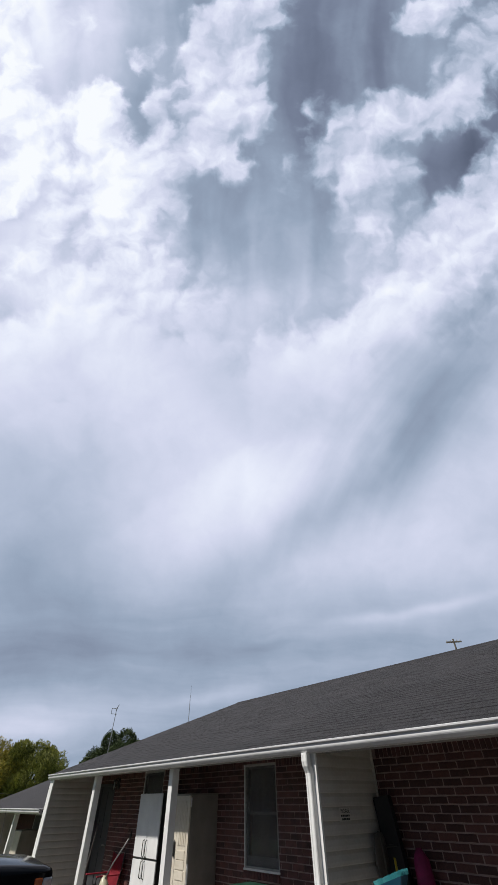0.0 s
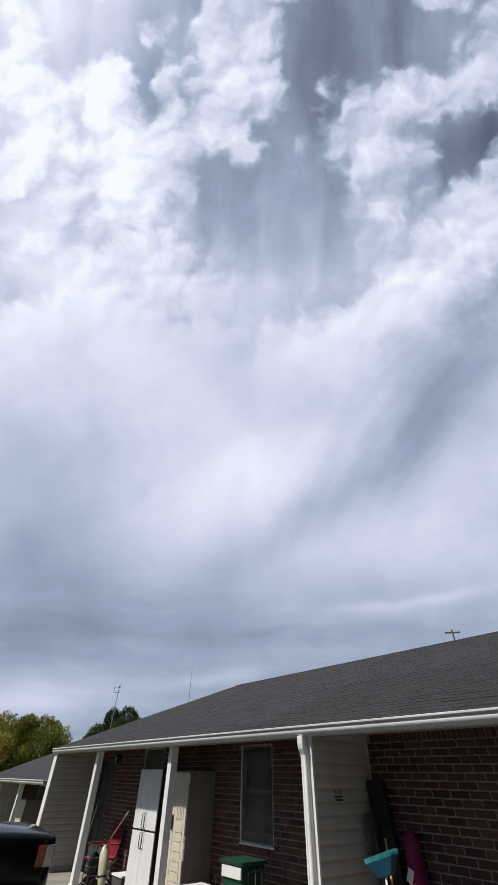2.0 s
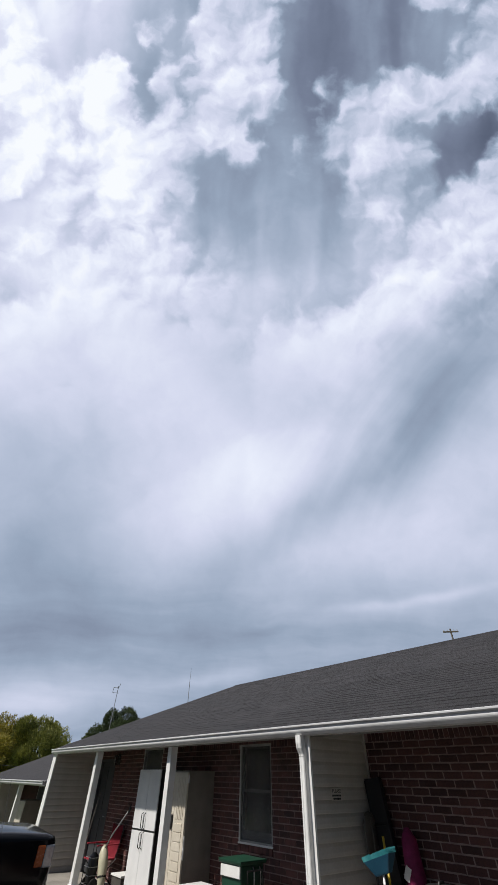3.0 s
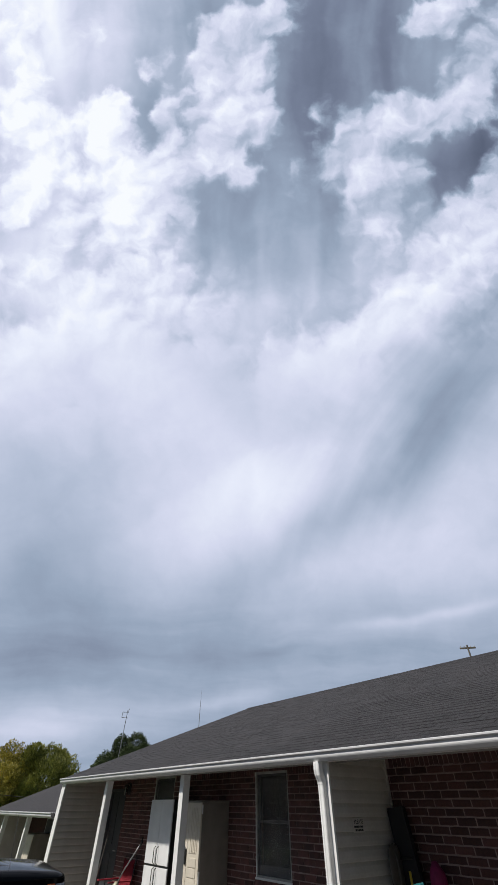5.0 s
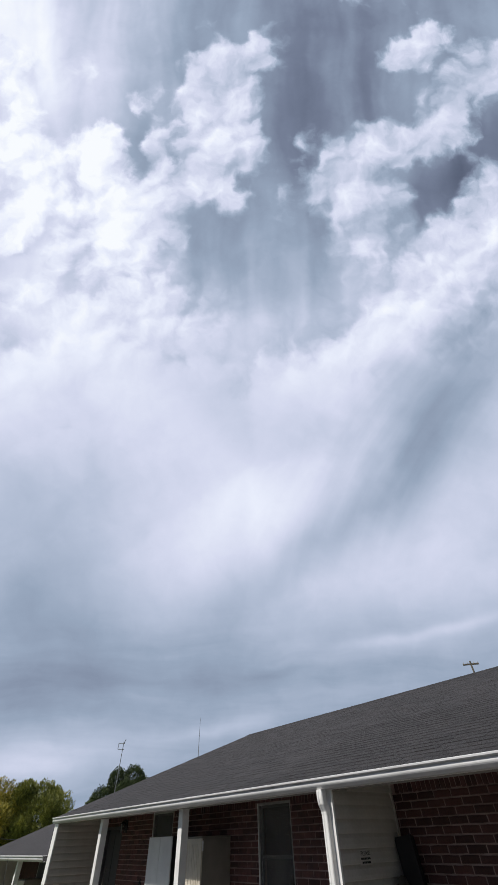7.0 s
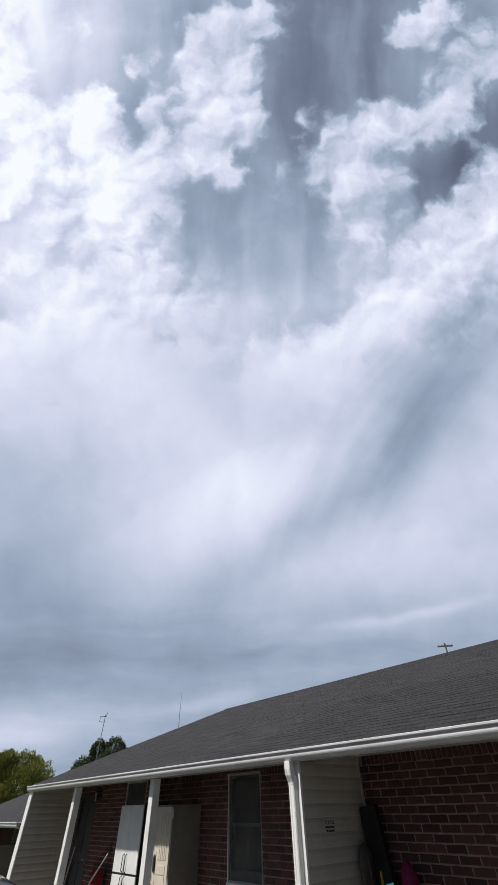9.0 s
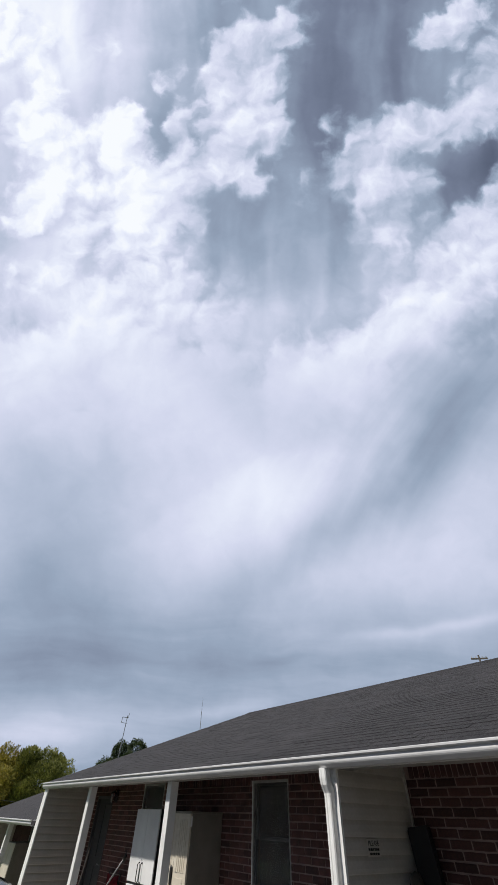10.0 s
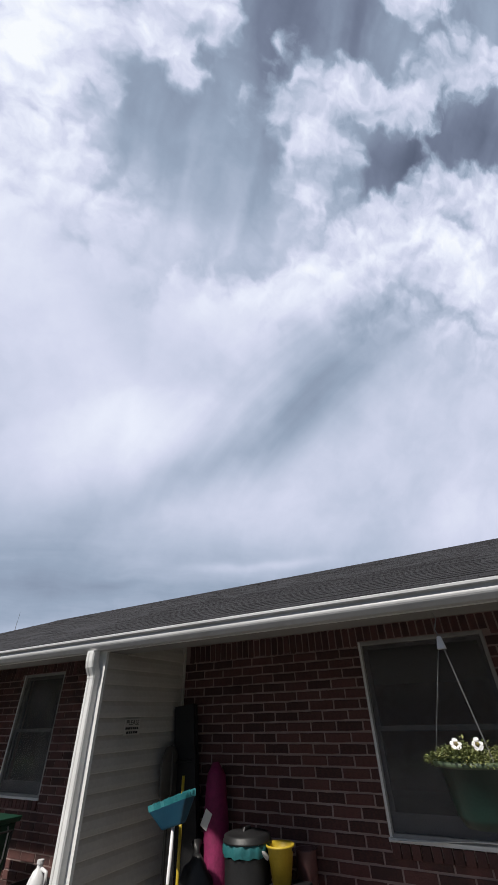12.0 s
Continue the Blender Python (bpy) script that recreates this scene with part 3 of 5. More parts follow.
CARPAINT = surface("black car paint", (0.003, 0.003, 0.004), (0.006, 0.006, 0.007), 0.12, 3, bump=0.0)
CARPAINT.node_tree.nodes["Principled BSDF"].inputs["Specular IOR Level"].default_value = 0.22
RUBBER = surface("tyre rubber", (0.012, 0.012, 0.012), (0.03, 0.03, 0.03), 0.9, 20, bump=0.3)
AMBER = surface("amber lens", (0.30, 0.06, 0.015), (0.46, 0.11, 0.03), 0.25, 30, bump=0.0)
LENS = surface("clear lamp lens", (0.35, 0.36, 0.37), (0.6, 0.6, 0.62), 0.12, 25, metal=0.6, bump=0.0)
LEAF = surface("planter leaf", (0.06, 0.085, 0.022), (0.27, 0.28, 0.10), 0.6, 12, bump=0.1, vary=0.6)
PETAL = surface("white petal", (0.72, 0.70, 0.72), (0.86, 0.85, 0.86), 0.6, 30, bump=0.1)
PETALEYE = surface("dark petal eye", (0.03, 0.01, 0.04), (0.3, 0.25, 0.03), 0.6, 60, bump=0.1)
POTGREEN = surface("dark green pot", (0.006, 0.022, 0.017), (0.014, 0.042, 0.032), 0.5, 6, bump=0.1)
POTRIM = surface("dull green rim", (0.05, 0.075, 0.040), (0.11, 0.14, 0.08), 0.5, 6, bump=0.1)
BARK = surface("bark", (0.05, 0.04, 0.03), (0.13, 0.10, 0.08), 0.95, 4, bump=0.7, fine=30)
OLIVE = surface("autumn leaves", (0.13, 0.125, 0.020), (0.50, 0.42, 0.075), 0.7, 0.35, bump=0.0, vary=0.5)
LEAFDARK = surface("dark green leaves", (0.022, 0.038, 0.015), (0.10, 0.135, 0.045), 0.7, 0.4, bump=0.0, vary=0.5)
LEAFMID = surface("grey green leaves", (0.10, 0.115, 0.030), (0.40, 0.40, 0.10), 0.7, 0.4, bump=0.0, vary=0.5)
WOODPOLE = surface("weathered pole wood", (0.06, 0.05, 0.045), (0.16, 0.14, 0.12), 0.9, 3, bump=0.4)
TRANSFORMER = surface("grey transformer enamel", (0.25, 0.26, 0.27), (0.42, 0.43, 0.44), 0.5, 4, bump=0.05)


# ---- openings ----
def window(name, hole, label, blind, glazing=GLASS):
    y0, y1, z0, z1 = hole
    w = setting(new(name), label, "window")
    x = WALL_X + 0.02
    t = 0.028
    for part_name, b in (("jamb", (y0, y0 + t, z0, z1)), ("jamb", (y1 - t, y1, z0, z1)), ("head", (y0 + t, y1 - t, z1 - t, z1)), ("bottom_rail", (y0 + t, y1 - t, z0, z0 + t))):
        part(part_name, box(x - 0.012, x + 0.09, *b), FRAME, w, bevel=0.004)
    zm = (z0 + z1) / 2
    for sash, (za, zb, dx) in (("lower_sash", (z0 + t, zm + 0.02, 0.02)), ("upper_sash", (zm - 0.02, z1 - t, 0.05))):
        a, b, r = y0 + t, y1 - t, 0.034
        bm = bmesh.new()
        for q in ((a, a + r, za, zb), (b - r, b, za, zb), (a + r, b - r, zb - r, zb), (a + r, b - r, za, za + (0.11 if sash == "lower_sash" else r))):
            box(x + dx, x + dx + 0.028, *q, bm)
        s = part(sash, bm, SASH, w)
        pane = part("pane", box(x + dx + 0.010, x + dx + 0.015, a + r * 0.8, b - r * 0.8, za + r * 0.8, zb - r * 0.8), glazing, s)
        pane.visible_shadow = False
    if blind is not None:
        part("blind", box(x + 0.13, x + 0.135, y0 + 0.02, y1 - 0.02, z0 + blind, z1 - 0.01), CURTAIN, w, "dim grey blind behind the glass")
    # added sheet before the sashes; its grey lifts the dark panes
    part("haze_sheet", box(x + 0.008, x + 0.010, y0 + t, y1 - t, z0 + t, z1 - t), PANEHAZE, w, "thin grey sheet standing in for the haze on the glass")
    part("storm_frame", box(x - 0.018, x - 0.0125, y1 - 0.018, y1, z0 + 0.007, z1), WHITE, w)
    part("sill_strip", box(x - 0.030, x + 0.02, y0 - 0.01, y1 + 0.01, z0 - 0.018, z0 + 0.006), WHITE, w, "white sill strip", bevel=0.003)
    return w


window("window_1", W1, "grey white double-hung window in the brick porch wall", 0.0)
window("window_2", W2, "large grey white double-hung window beside the brickwork", None)
window("window_3", W3, "double-hung window half hidden behind the white cabinet", None, DOORGREY)

loose = thing("weather_strip", "loose wavy white weather strip hanging along the sill", "strip", (WALL_X - 0.022, 0, 0))
part("strip", tube([(0.004 * math.sin(k), W2[0] + (W2[1] - W2[0]) * k / 16, W2[2] + 0.012 + 0.016 * math.sin(k / 16 * math.pi * 1.6)) for k in range(17)], 0.008, 6, squash=0.5), WHITE, loose, smooth=True)

door = setting(new("door_1"), "closed dark grey panelled entrance door", "door")
dy0, dy1, dz0, dz1 = DOOR
part("leaf", box(WALL_X + 0.06, WALL_X + 0.10, dy0 + 0.05, dy1 - 0.05, dz0 + 0.01, dz1 - 0.05), DOORGREY, door)
for za, zb in ((0.18, 0.95), (1.1, 1.95)):
    for ya, yb in ((dy0 + 0.14, dy0 + 0.42), (dy0 + 0.48, dy0 + 0.76)):
        part("door_panel", box(WALL_X + 0.045, WALL_X + 0.061, ya, yb, za, zb), DOORGREY, door, bevel=0.006)
for a, b, c, d in ((dy0, dy0 + 0.05, 0, dz1), (dy1 - 0.05, dy1, 0, dz1), (dy0 + 0.05, dy1 - 0.05, dz1 - 0.05, dz1)):
    part("door_frame", box(WALL_X - 0.004, WALL_X + 0.12, a, b, c, d), DOORGREY, door)
part("door_handle", tube(((WALL_X + 0.055, dy0 + 0.11, 1.0), (WALL_X + 0.0, dy0 + 0.11, 1.0), (WALL_X - 0.01, dy0 + 0.20, 1.0)), 0.011), CHROME, door, "steel door handle")

# porch lantern by the door
lantern = thing("wall_lantern", "small black wall lantern on the brick beside the door", "lamp", (WALL_X, 12.18, 1.98))
part("back_plate", box(-0.015, 0.0, -0.05, 0.05, 0.0, 0.22), BLACK, lantern, bevel=0.004)
part("arm", tube(((-0.01, 0, 0.19), (-0.06, 0, 0.22), (-0.10, 0, 0.19)), 0.009), BLACK, lantern)
part("roof_cap", lathe(((0.0, 0.20), (0.03, 0.19), (0.075, 0.15), (0.07, 0.145)), 12, (-0.10, 0, 0)), BLACK, lantern)
part("glass_body", lathe(((0.06, 0.145), (0.045, 0.0), (0.0, -0.005)), 6, (-0.10, 0, 0)), GLASS, lantern, "clear glass body")
for k in range(6):
    a = k * math.tau / 6
    part("bar", tube(((-0.10 + 0.062 * math.cos(a), 0.062 * math.sin(a), 0.147), (-0.10 + 0.047 * math.cos(a), 0.047 * math.sin(a), -0.005)), 0.004, 5), BLACK, lantern)

# downspout at the end of the near dividing wall
spout = thing("downspout", "white metal downspout with a curved elbow under the gutter", "downspout")


def rect_duct(path, wide, deep):
    """A rounded rectangular pipe through points in the xz plane; wide along y."""
    bm = bmesh.new()
    rings = []
    for i, (x, y, z, ang) in enumerate(path):
        n = Vector((math.cos(radians(ang)), 0, math.sin(radians(ang))))
        c = Vector((x, y, z))
        r = []
        for sy, sd in ((-1, -0.7), (-0.8, -1), (-0.3, -1), (-0.22, -0.86), (0.22, -0.86), (0.3, -1), (0.8, -1), (1, -0.7), (1, 0.7), (0.8, 1), (-0.8, 1), (-1, 0.7)):
            r.append(bm.verts.new(c + Vector((0, sy * wide / 2, 0)) + n * (sd * deep / 2)))
        rings.append(r)
    for a, b in zip(rings, rings[1:]):
        for k in range(12):
            bm.faces.new((a[k], a[(k + 1) % 12], b[(k + 1) % 12], b[k]))
    bm.faces.new(rings[0]), bm.faces.new(rings[-1][::-1])
    bmesh.ops.recalc_face_normals(bm, faces=bm.faces[:])
    return bm


SY = 4.405
part("outlet", box(4.475, 4.545, SY - 0.04, SY + 0.04, 2.165, 2.19), WHITE, spout)
part("elbow", rect_duct(((4.510, SY, 2.17, 0), (4.510, SY, 2.11, 0), (4.517, SY, 2.075, 25), (4.540, SY, 2.035, 40), (4.553, SY, 2.01, 20), (4.556, SY, 1.98, 0)), 0.094, 0.078), WHITE, spout)
part("pipe", rect_duct(((4.556, SY, 1.985, 0), (4.556, SY, 0.12, 0)), 0.088, 0.072), WHITE, spout)
part("strap", box(4.518, 4.596, SY - 0.047, SY + 0.047, 0.55, 0.575), WHITE, spout)
part("foot", rect_duct(((4.563, SY, 0.13, 0), (4.555, SY, 0.07, 30), (4.50, SY, 0.035, 80), (4.42, SY, 0.03, 90)), 0.08, 0.05), WHITE, spout)

# notice on the siding
notice = thing("notice", "small printed notice fixed to the cream siding", "sign", (5.02, 4.33 - 0.012, 1.625))
part("sheet", box(-0.095, 0.095, -0.004, 0.0, -0.062, 0.058), SIDING, notice)


def lettering(text, size, parent, at, mat):
    cu_ = bpy.data.curves.new("lettering", "FONT")
    cu_.body, cu_.size, cu_.align_x, cu_.extrude = text, size, "CENTER", 0.0006
    tmp = bpy.data.objects.new("lettering", cu_)
    scene.collection.objects.link(tmp)
    bpy.context.view_layer.update()
    me = bpy.data.meshes.new_from_object(tmp.evaluated_get(bpy.context.evaluated_depsgraph_get()))
    bpy.data.objects.remove(tmp)
    me.materials.clear()
    me.materials.append(mat)
    ob = new("lettering", me)
    ob.parent = parent
    ob.matrix_basis = Matrix.Translation(at) @ Matrix.Rotation(radians(90), 4, "X")
    return ob


lettering("PLEASE", 0.052, notice, (0.0, -0.006, 0.012), BLACK)
for z, w in ((-0.012, 0.085), (-0.042, 0.07)):
    bm = bmesh.new()
    x = -w
    while x < w - 0.01:
        l = random.uniform(0.012, 0.03)
        box(x, min(x + l, w), -0.006, -0.004, z - 0.009, z + 0.008, bm)
        x += l + 0.006
    part("printed_bar", bm, BLACK, notice)


# ---- things on the porch ----
def handle_bar(parent, x, y, z0, z1, mat, label="steel bar handle"):
    part("handle", tube(((x, y, z0), (x - 0.035, y, z0 + 0.02), (x - 0.035, y, z1 - 0.02), (x, y, z1)), 0.008, 8), mat, parent, label, smooth=True)


cab = thing("storage_cabinet", "tall white four-door cabinet with a black carcass on the porch", "cabinet", (5.20, 9.02, 0))
part("body", box(0.02, 0.52, 0, 0.90, 0.03, 1.875), BLACK, cab, bevel=0.006)
for k, (ya, yb) in enumerate(((0.005, 0.447), (0.453, 0.895))):
    for za, zb in ((0.05, 0.955), (0.985, 1.872)):
        d = part("door", box(0.0, 0.022, ya, yb, za, zb), CABWHITE, cab, "white cabinet door", bevel=0.004)
    handle_bar(cab, 0.0, 0.40 if k == 0 else 0.50, 0.99, 1.22, DARKMETAL)
    handle_bar(cab, 0.0, 0.40 if k == 0 else 0.50, 0.72, 0.95, DARKMETAL)
for y in (0.05, 0.85):
    for x in (0.06, 0.48):
        part("foot", tube(((x, y, 0), (x, y, 0.035)), 0.02), BLACK, cab)

resin = thing("storage_cabinet", "tall beige moulded resin cabinet with shade painted on its sides", "cabinet", (5.13, 7.91, 0))
# body and top carry the painted shade, only the doors the plain beige
part("body", box(0.03, 0.60, 0, 0.75, 0.0, 1.83), TANSHADE, resin, bevel=0.008)
part("top", box(0.0, 0.605, -0.006, 0.756, 1.83, 1.855), TANSHADE, resin, bevel=0.006)
for ya, yb in ((0.004, 0.372), (0.378, 0.746)):
    d = part("door", box(0.0, 0.03, ya, yb, 0.04, 1.828), TAN, resin, "beige moulded door", bevel=0.005)
    for k in range(9):
        part("slat", box(-0.008, 0.002, ya + 0.07, yb - 0.05, 0.12 + k * 0.115, 0.225 + k * 0.115), TAN, d, bevel=0.004)
    for k in range(5):
        part("rib", box(-0.007, 0.002, ya + 0.07 + k * 0.051, ya + 0.105 + k * 0.051, 1.20, 1.76), TAN, d, bevel=0.003)
part("door_pull", lathe(((0.0, -0.11), (0.022, -0.08), (0.028, 0.0), (0.022, 0.08), (0.0, 0.11)), 12, (-0.015, 0.40, 1.16), sx=0.8), BLACK, resin, "black oval door pull")
part("hinge", box(0.01, 0.034, -0.008, 0.002, 0.72, 1.0), CABWHITE, resin, bevel=0.002)
part("hinge", box(0.01, 0.034, -0.008, 0.002, 1.68, 1.80), CABWHITE, resin, bevel=0.002)

# white chest with its lid, below the beige cabinet
chest = thing("storage_chest", "low white plastic chest with an overhanging lid", "chest", (4.88, 6.95, 0))
part("body", box(0.03, 0.40, 0.03, 0.56, 0, 0.47), CABWHITE, chest, bevel=0.02)
part("lid", box(0.0, 0.43, 0.0, 0.59, 0.47, 0.52), CABWHITE, chest, bevel=0.012)

# green recycling bin with a white band
gbin = thing("recycling_bin", "dark green lidded bin with a white label band", "bin", (4.98, 6.14, 0))


def tapered(bm, x0, x1, y0, y1, z0, z1, inset):
    v = [bm.verts.new(p) for p in ((x0 + inset, y0 + inset, z0), (x1 - inset, y0 + inset, z0), (x1 - inset, y1 - inset, z0), (x0 + inset, y1 - inset, z0),
                                   (x0, y0, z1), (x1, y0, z1), (x1, y1, z1), (x0, y1, z1))]
    for f in ((3, 2, 1, 0), (4, 5, 6, 7), (0, 1, 5, 4), (1, 2, 6, 5), (2, 3, 7, 6), (3, 0, 4, 7)):
        bm.faces.new([v[i] for i in f])
    return bm


part("body", tapered(bmesh.new(), 0, 0.42, 0, 0.46, 0, 0.84, 0.04), GREEN, gbin, bevel=0.015)
part("lid", tapered(bmesh.new(), -0.025, 0.445, -0.025, 0.485, 0.885, 0.84, -0.012), GREEN, gbin, "green domed lid", bevel=0.012)
part("label_band", box(-0.016, 0.002, 0.012, 0.448, 0.715, 0.828), LABEL, gbin, "white label band", bevel=0.002)
for y in (0.10, 0.22):
    part("latch", tube(((0.10 + y, -0.03, 0.55), (0.10 + y, -0.045, 0.60), (0.10 + y, -0.045, 0.78), (0.10 + y, -0.02, 0.82)), 0.008), CHROME, gbin, "bright wire latch")
part("frame_handle", tube(((0.06, -0.02, 0.50), (0.06, -0.07, 0.52), (0.06, -0.07, 0.79), (0.34, -0.07, 0.79), (0.34, -0.07, 0.52), (0.34, -0.02, 0.50)), 0.012), BLACK, gbin, "black side handle")

# black crate with a white jug
crate = thing("crate", "open black plastic crate on the porch floor", "crate", (5.05, 5.15, 0))
for k in range(5):
    z = 0.06 + k * 0.09
    bm = bmesh.new()
    for q in ((0, 0.012, 0, 0.62), (0.42, 0.432, 0, 0.62), (0.012, 0.42, 0, 0.012), (0.012, 0.42, 0.608, 0.62)):
        box(q[0], q[1], q[2], q[3], z, z + 0.055, bm)
    part("rail", bm, BLACK, crate)
for x in (0.0, 0.40):
    for y in (0.0, 0.588):
        part("corner_post", box(x - 0.004, x + 0.036, y - 0.004, y + 0.036, 0, 0.50), BLACK, crate)
part("bottom", box(0.012, 0.42, 0.012, 0.608, 0.02, 0.035), BLACK, crate)
part("rim", box(-0.012, 0.004, -0.012, 0.632, 0.475, 0.505), BLACK, crate, bevel=0.004)

jug = thing("jug", "translucent white plastic jug standing in the black crate", "jug", (5.20, 5.40, 0.035))
part("body", lathe(((0.0, 0.0), (0.085, 0.004), (0.095, 0.05), (0.095, 0.42), (0.088, 0.48), (0.05, 0.56), (0.026, 0.58), (0.026, 0.61)), 20, sy=0.9), CABWHITE, jug, smooth=True)
part("cap", lathe(((0.03, 0.605), (0.03, 0.63), (0.0, 0.632)), 16), CABWHITE, jug)
part("grip", tube(((0.0, -0.03, 0.575), (0.0, -0.10, 0.56), (0.0, -0.115, 0.48), (0.0, -0.085, 0.42)), 0.014), CABWHITE, jug, smooth=True)

hoop = thing("bucket", "dark bucket with a raised brown handle in the crate", "bucket", (5.34, 5.26, 0.035))
part("body", lathe(((0.0, 0.0), (0.065, 0.0), (0.08, 0.44), (0.086, 0.45), (0.082, 0.46), (0.074, 0.44), (0.06, 0.02), (0.0, 0.02)), 22), BLACK, hoop, smooth=True)
part("handle", tube([(0.0, 0.082 * math.cos(a), 0.44 + 0.23 * math.sin(a)) for a in [k * math.pi / 14 for k in range(15)]], 0.015), PINKPL, hoop, "brown handle", smooth=True)


# ---- the corner by the siding ----
panel = thing("folding_table", "folded black table standing on end in the siding corner", "table", (5.60, 4.20, 0))
for piece, b in (("tabletop", (-0.075, -0.045, -0.13, 0.10, 0.02, 1.79)), ("tabletop", (-0.038, -0.008, -0.13, 0.10, 0.02, 1.78)), ("hinge_strip", (-0.046, -0.037, -0.10, 0.07, 0.05, 0.08)), ("edge_trim", (-0.080, -0.003, 0.098, 0.106, 0.03, 1.77))):
    part(piece, box(*b), BLACK, panel, bevel=0.003).matrix_basis = Matrix.Translation((0.05, -0.20, 0)) @ Matrix.Rotation(radians(-6), 4, "X")
for z in (0.35, 1.35):
    part("folded_leg", tube(((-0.09, -0.10, z), (-0.09, 0.07, z)), 0.012, 8), BLACK, panel).matrix_basis = Matrix.Translation((0.05, -0.20, 0)) @ Matrix.Rotation(radians(-6), 4, "X")

paddle = thing("snow_shovel", "grey brown rounded shovel standing blade up against the siding", "shovel", (5.48, 4.225, 0))
part("blade", lathe(((0.0, 0.0), (0.07, 0.015), (0.115, 0.10), (0.13, 0.24), (0.115, 0.36), (0.07, 0.43), (0.0, 0.45)), 20, (0, 0, 1.02), sy=0.22), BROWN, paddle, smooth=True)
part("blade_rib", tube(((0, -0.028, 1.06), (0, -0.034, 1.24), (0, -0.026, 1.42)), (0.006, 0.012, 0.005), 8), BROWN, paddle, smooth=True)
part("pole", tube(((0, -0.02, 0), (0, 0, 1.05)), 0.014), BROWN, paddle)

broom = thing("push_broom", "upturned push broom with teal and blue bristles and white handle", "broom", (5.05, 3.80, 0))
blk = bmesh.new()
lo = [blk.verts.new(p) for p in ((-0.03, -0.11, -0.02), (0.03, -0.11, -0.02), (0.03, 0.11, -0.02), (-0.03, 0.11, -0.02))]
hi = [blk.verts.new(p) for p in ((-0.055, -0.23, 0.115), (0.055, -0.23, 0.115), (0.055, 0.23, 0.115), (-0.055, 0.23, 0.115))]
blk.faces.new(lo[::-1]), blk.faces.new(hi)
for k in range(4):
    blk.faces.new((lo[k], lo[(k + 1) % 4], hi[(k + 1) % 4], hi[k]))
bl = part("head_block", blk, DARKTEAL, broom, bevel=0.012)
bm = bmesh.new()
rnd = random.Random(4)
for i in range(9):
    for j in range(44):
        x, y = -0.048 + i * 0.012, -0.222 + j * 0.0103
        h = 0.032 + 0.006 * noise.noise(Vector((x * 30, y * 22, 0))) + rnd.uniform(-0.003, 0.004)
        tube(((x, y, 0.110), (x * 1.1 + rnd.uniform(-0.004, 0.004), y * 1.03 + rnd.uniform(-0.005, 0.005), 0.115 + h)), (0.008, 0.006), 4, bm)
br = part("bristles", bm, TEAL, broom, "short teal bristles")
for ob in (bl, br):
    ob.matrix_basis = Matrix.Translation((0, 0, 1.02)) @ Matrix.Rotation(radians(-15), 4, "X") @ Matrix.Rotation(radians(-12), 4, "Z")
part("handle", tube(((0.0, 0.06, 0.0), (0.0, 0.0, 1.01)), 0.013, 10), CABWHITE, broom, "white handle", smooth=True)

mop = thing("mop_handle", "yellow broom handle leaning on the siding wall", "broom", (5.20, 3.90, 0))
part("handle", tube(((0.0, -0.05, 0.08), (0.1, 0.02, 1.27)), 0.013, 10), YELLOW, mop, smooth=True)
part("foot_block", box(-0.05, 0.05, -0.20, 0.10, 0.0, 0.09), BLACK, mop, bevel=0.01)

sled = thing("beach_umbrella_bag", "rounded magenta bag leaning against the brick wall", "bag", (5.60, 3.76, 0))
part("sleeve", tube(((-0.10, -0.09, 0.0), (-0.06, -0.04, 0.5), (-0.02, 0.0, 0.95), (0.0, 0.02, 1.25), (0.0, 0.03, 1.34)), (0.07, 0.10, 0.115, 0.09, 0.03), 14, squash=0.9), MAGENTA, sled, smooth=True)
tagm = part("paper_tag", box(-0.155, -0.151, -0.04, 0.03, 0.92, 1.04), LABEL, sled, "white paper tag")
tagm.matrix_basis = Matrix.Translation((0.02, 0.03, 0.0)) @ Matrix.Translation((-0.153, 0, 0.98)) @ Matrix.Rotation(radians(28), 4, "X") @ Matrix.Translation((0.153, 0, -0.98))

tbin = thing("trash_can", "black ribbed trash can with a dark lid and teal liner rim", "trash can", (5.38, 3.34, 0))
part("body", lathe(((0.0, 0.0), (0.14, 0.0), (0.155, 0.10), (0.16, 0.12), (0.155, 0.14), (0.167, 0.55), (0.172, 0.57), (0.168, 0.59), (0.172, 0.83)), 28), BLACK, tbin, smooth=True)
bm = bmesh.new()
rings = []
for z, r in ((0.835, 0.180), (0.86, 0.184), (0.885, 0.183), (0.905, 0.176)):
    rings.append([bm.verts.new(((r + 0.006 * math.sin(k * 2.1) + 0.004 * math.sin(k * 0.9)) * math.cos(k * math.tau / 56), (r + 0.006 * math.sin(k * 2.1)) * math.sin(k * math.tau / 56), z + 0.005 * math.sin(k * 1.3))) for k in range(56)])
for a, b in zip(rings, rings[1:]):
    for k in range(56):
        bm.faces.new((a[k], a[(k + 1) % 56], b[(k + 1) % 56], b[k]))
part("liner_rim", bm, LINER, tbin, "crumpled teal liner folded over the rim", smooth=True)
part("lid", lathe(((0.0, 0.962), (0.06, 0.960), (0.075, 0.950), (0.15, 0.948), (0.176, 0.938), (0.178, 0.918), (0.186, 0.912), (0.186, 0.904), (0.16, 0.90)), 28), BLACK, tbin, "dark grey lid", smooth=True)
part("lid_grip", tube(((-0.05, 0, 0.955), (-0.04, 0, 0.972), (0.04, 0, 0.972), (0.05, 0, 0.955)), 0.012), BLACK, tbin)

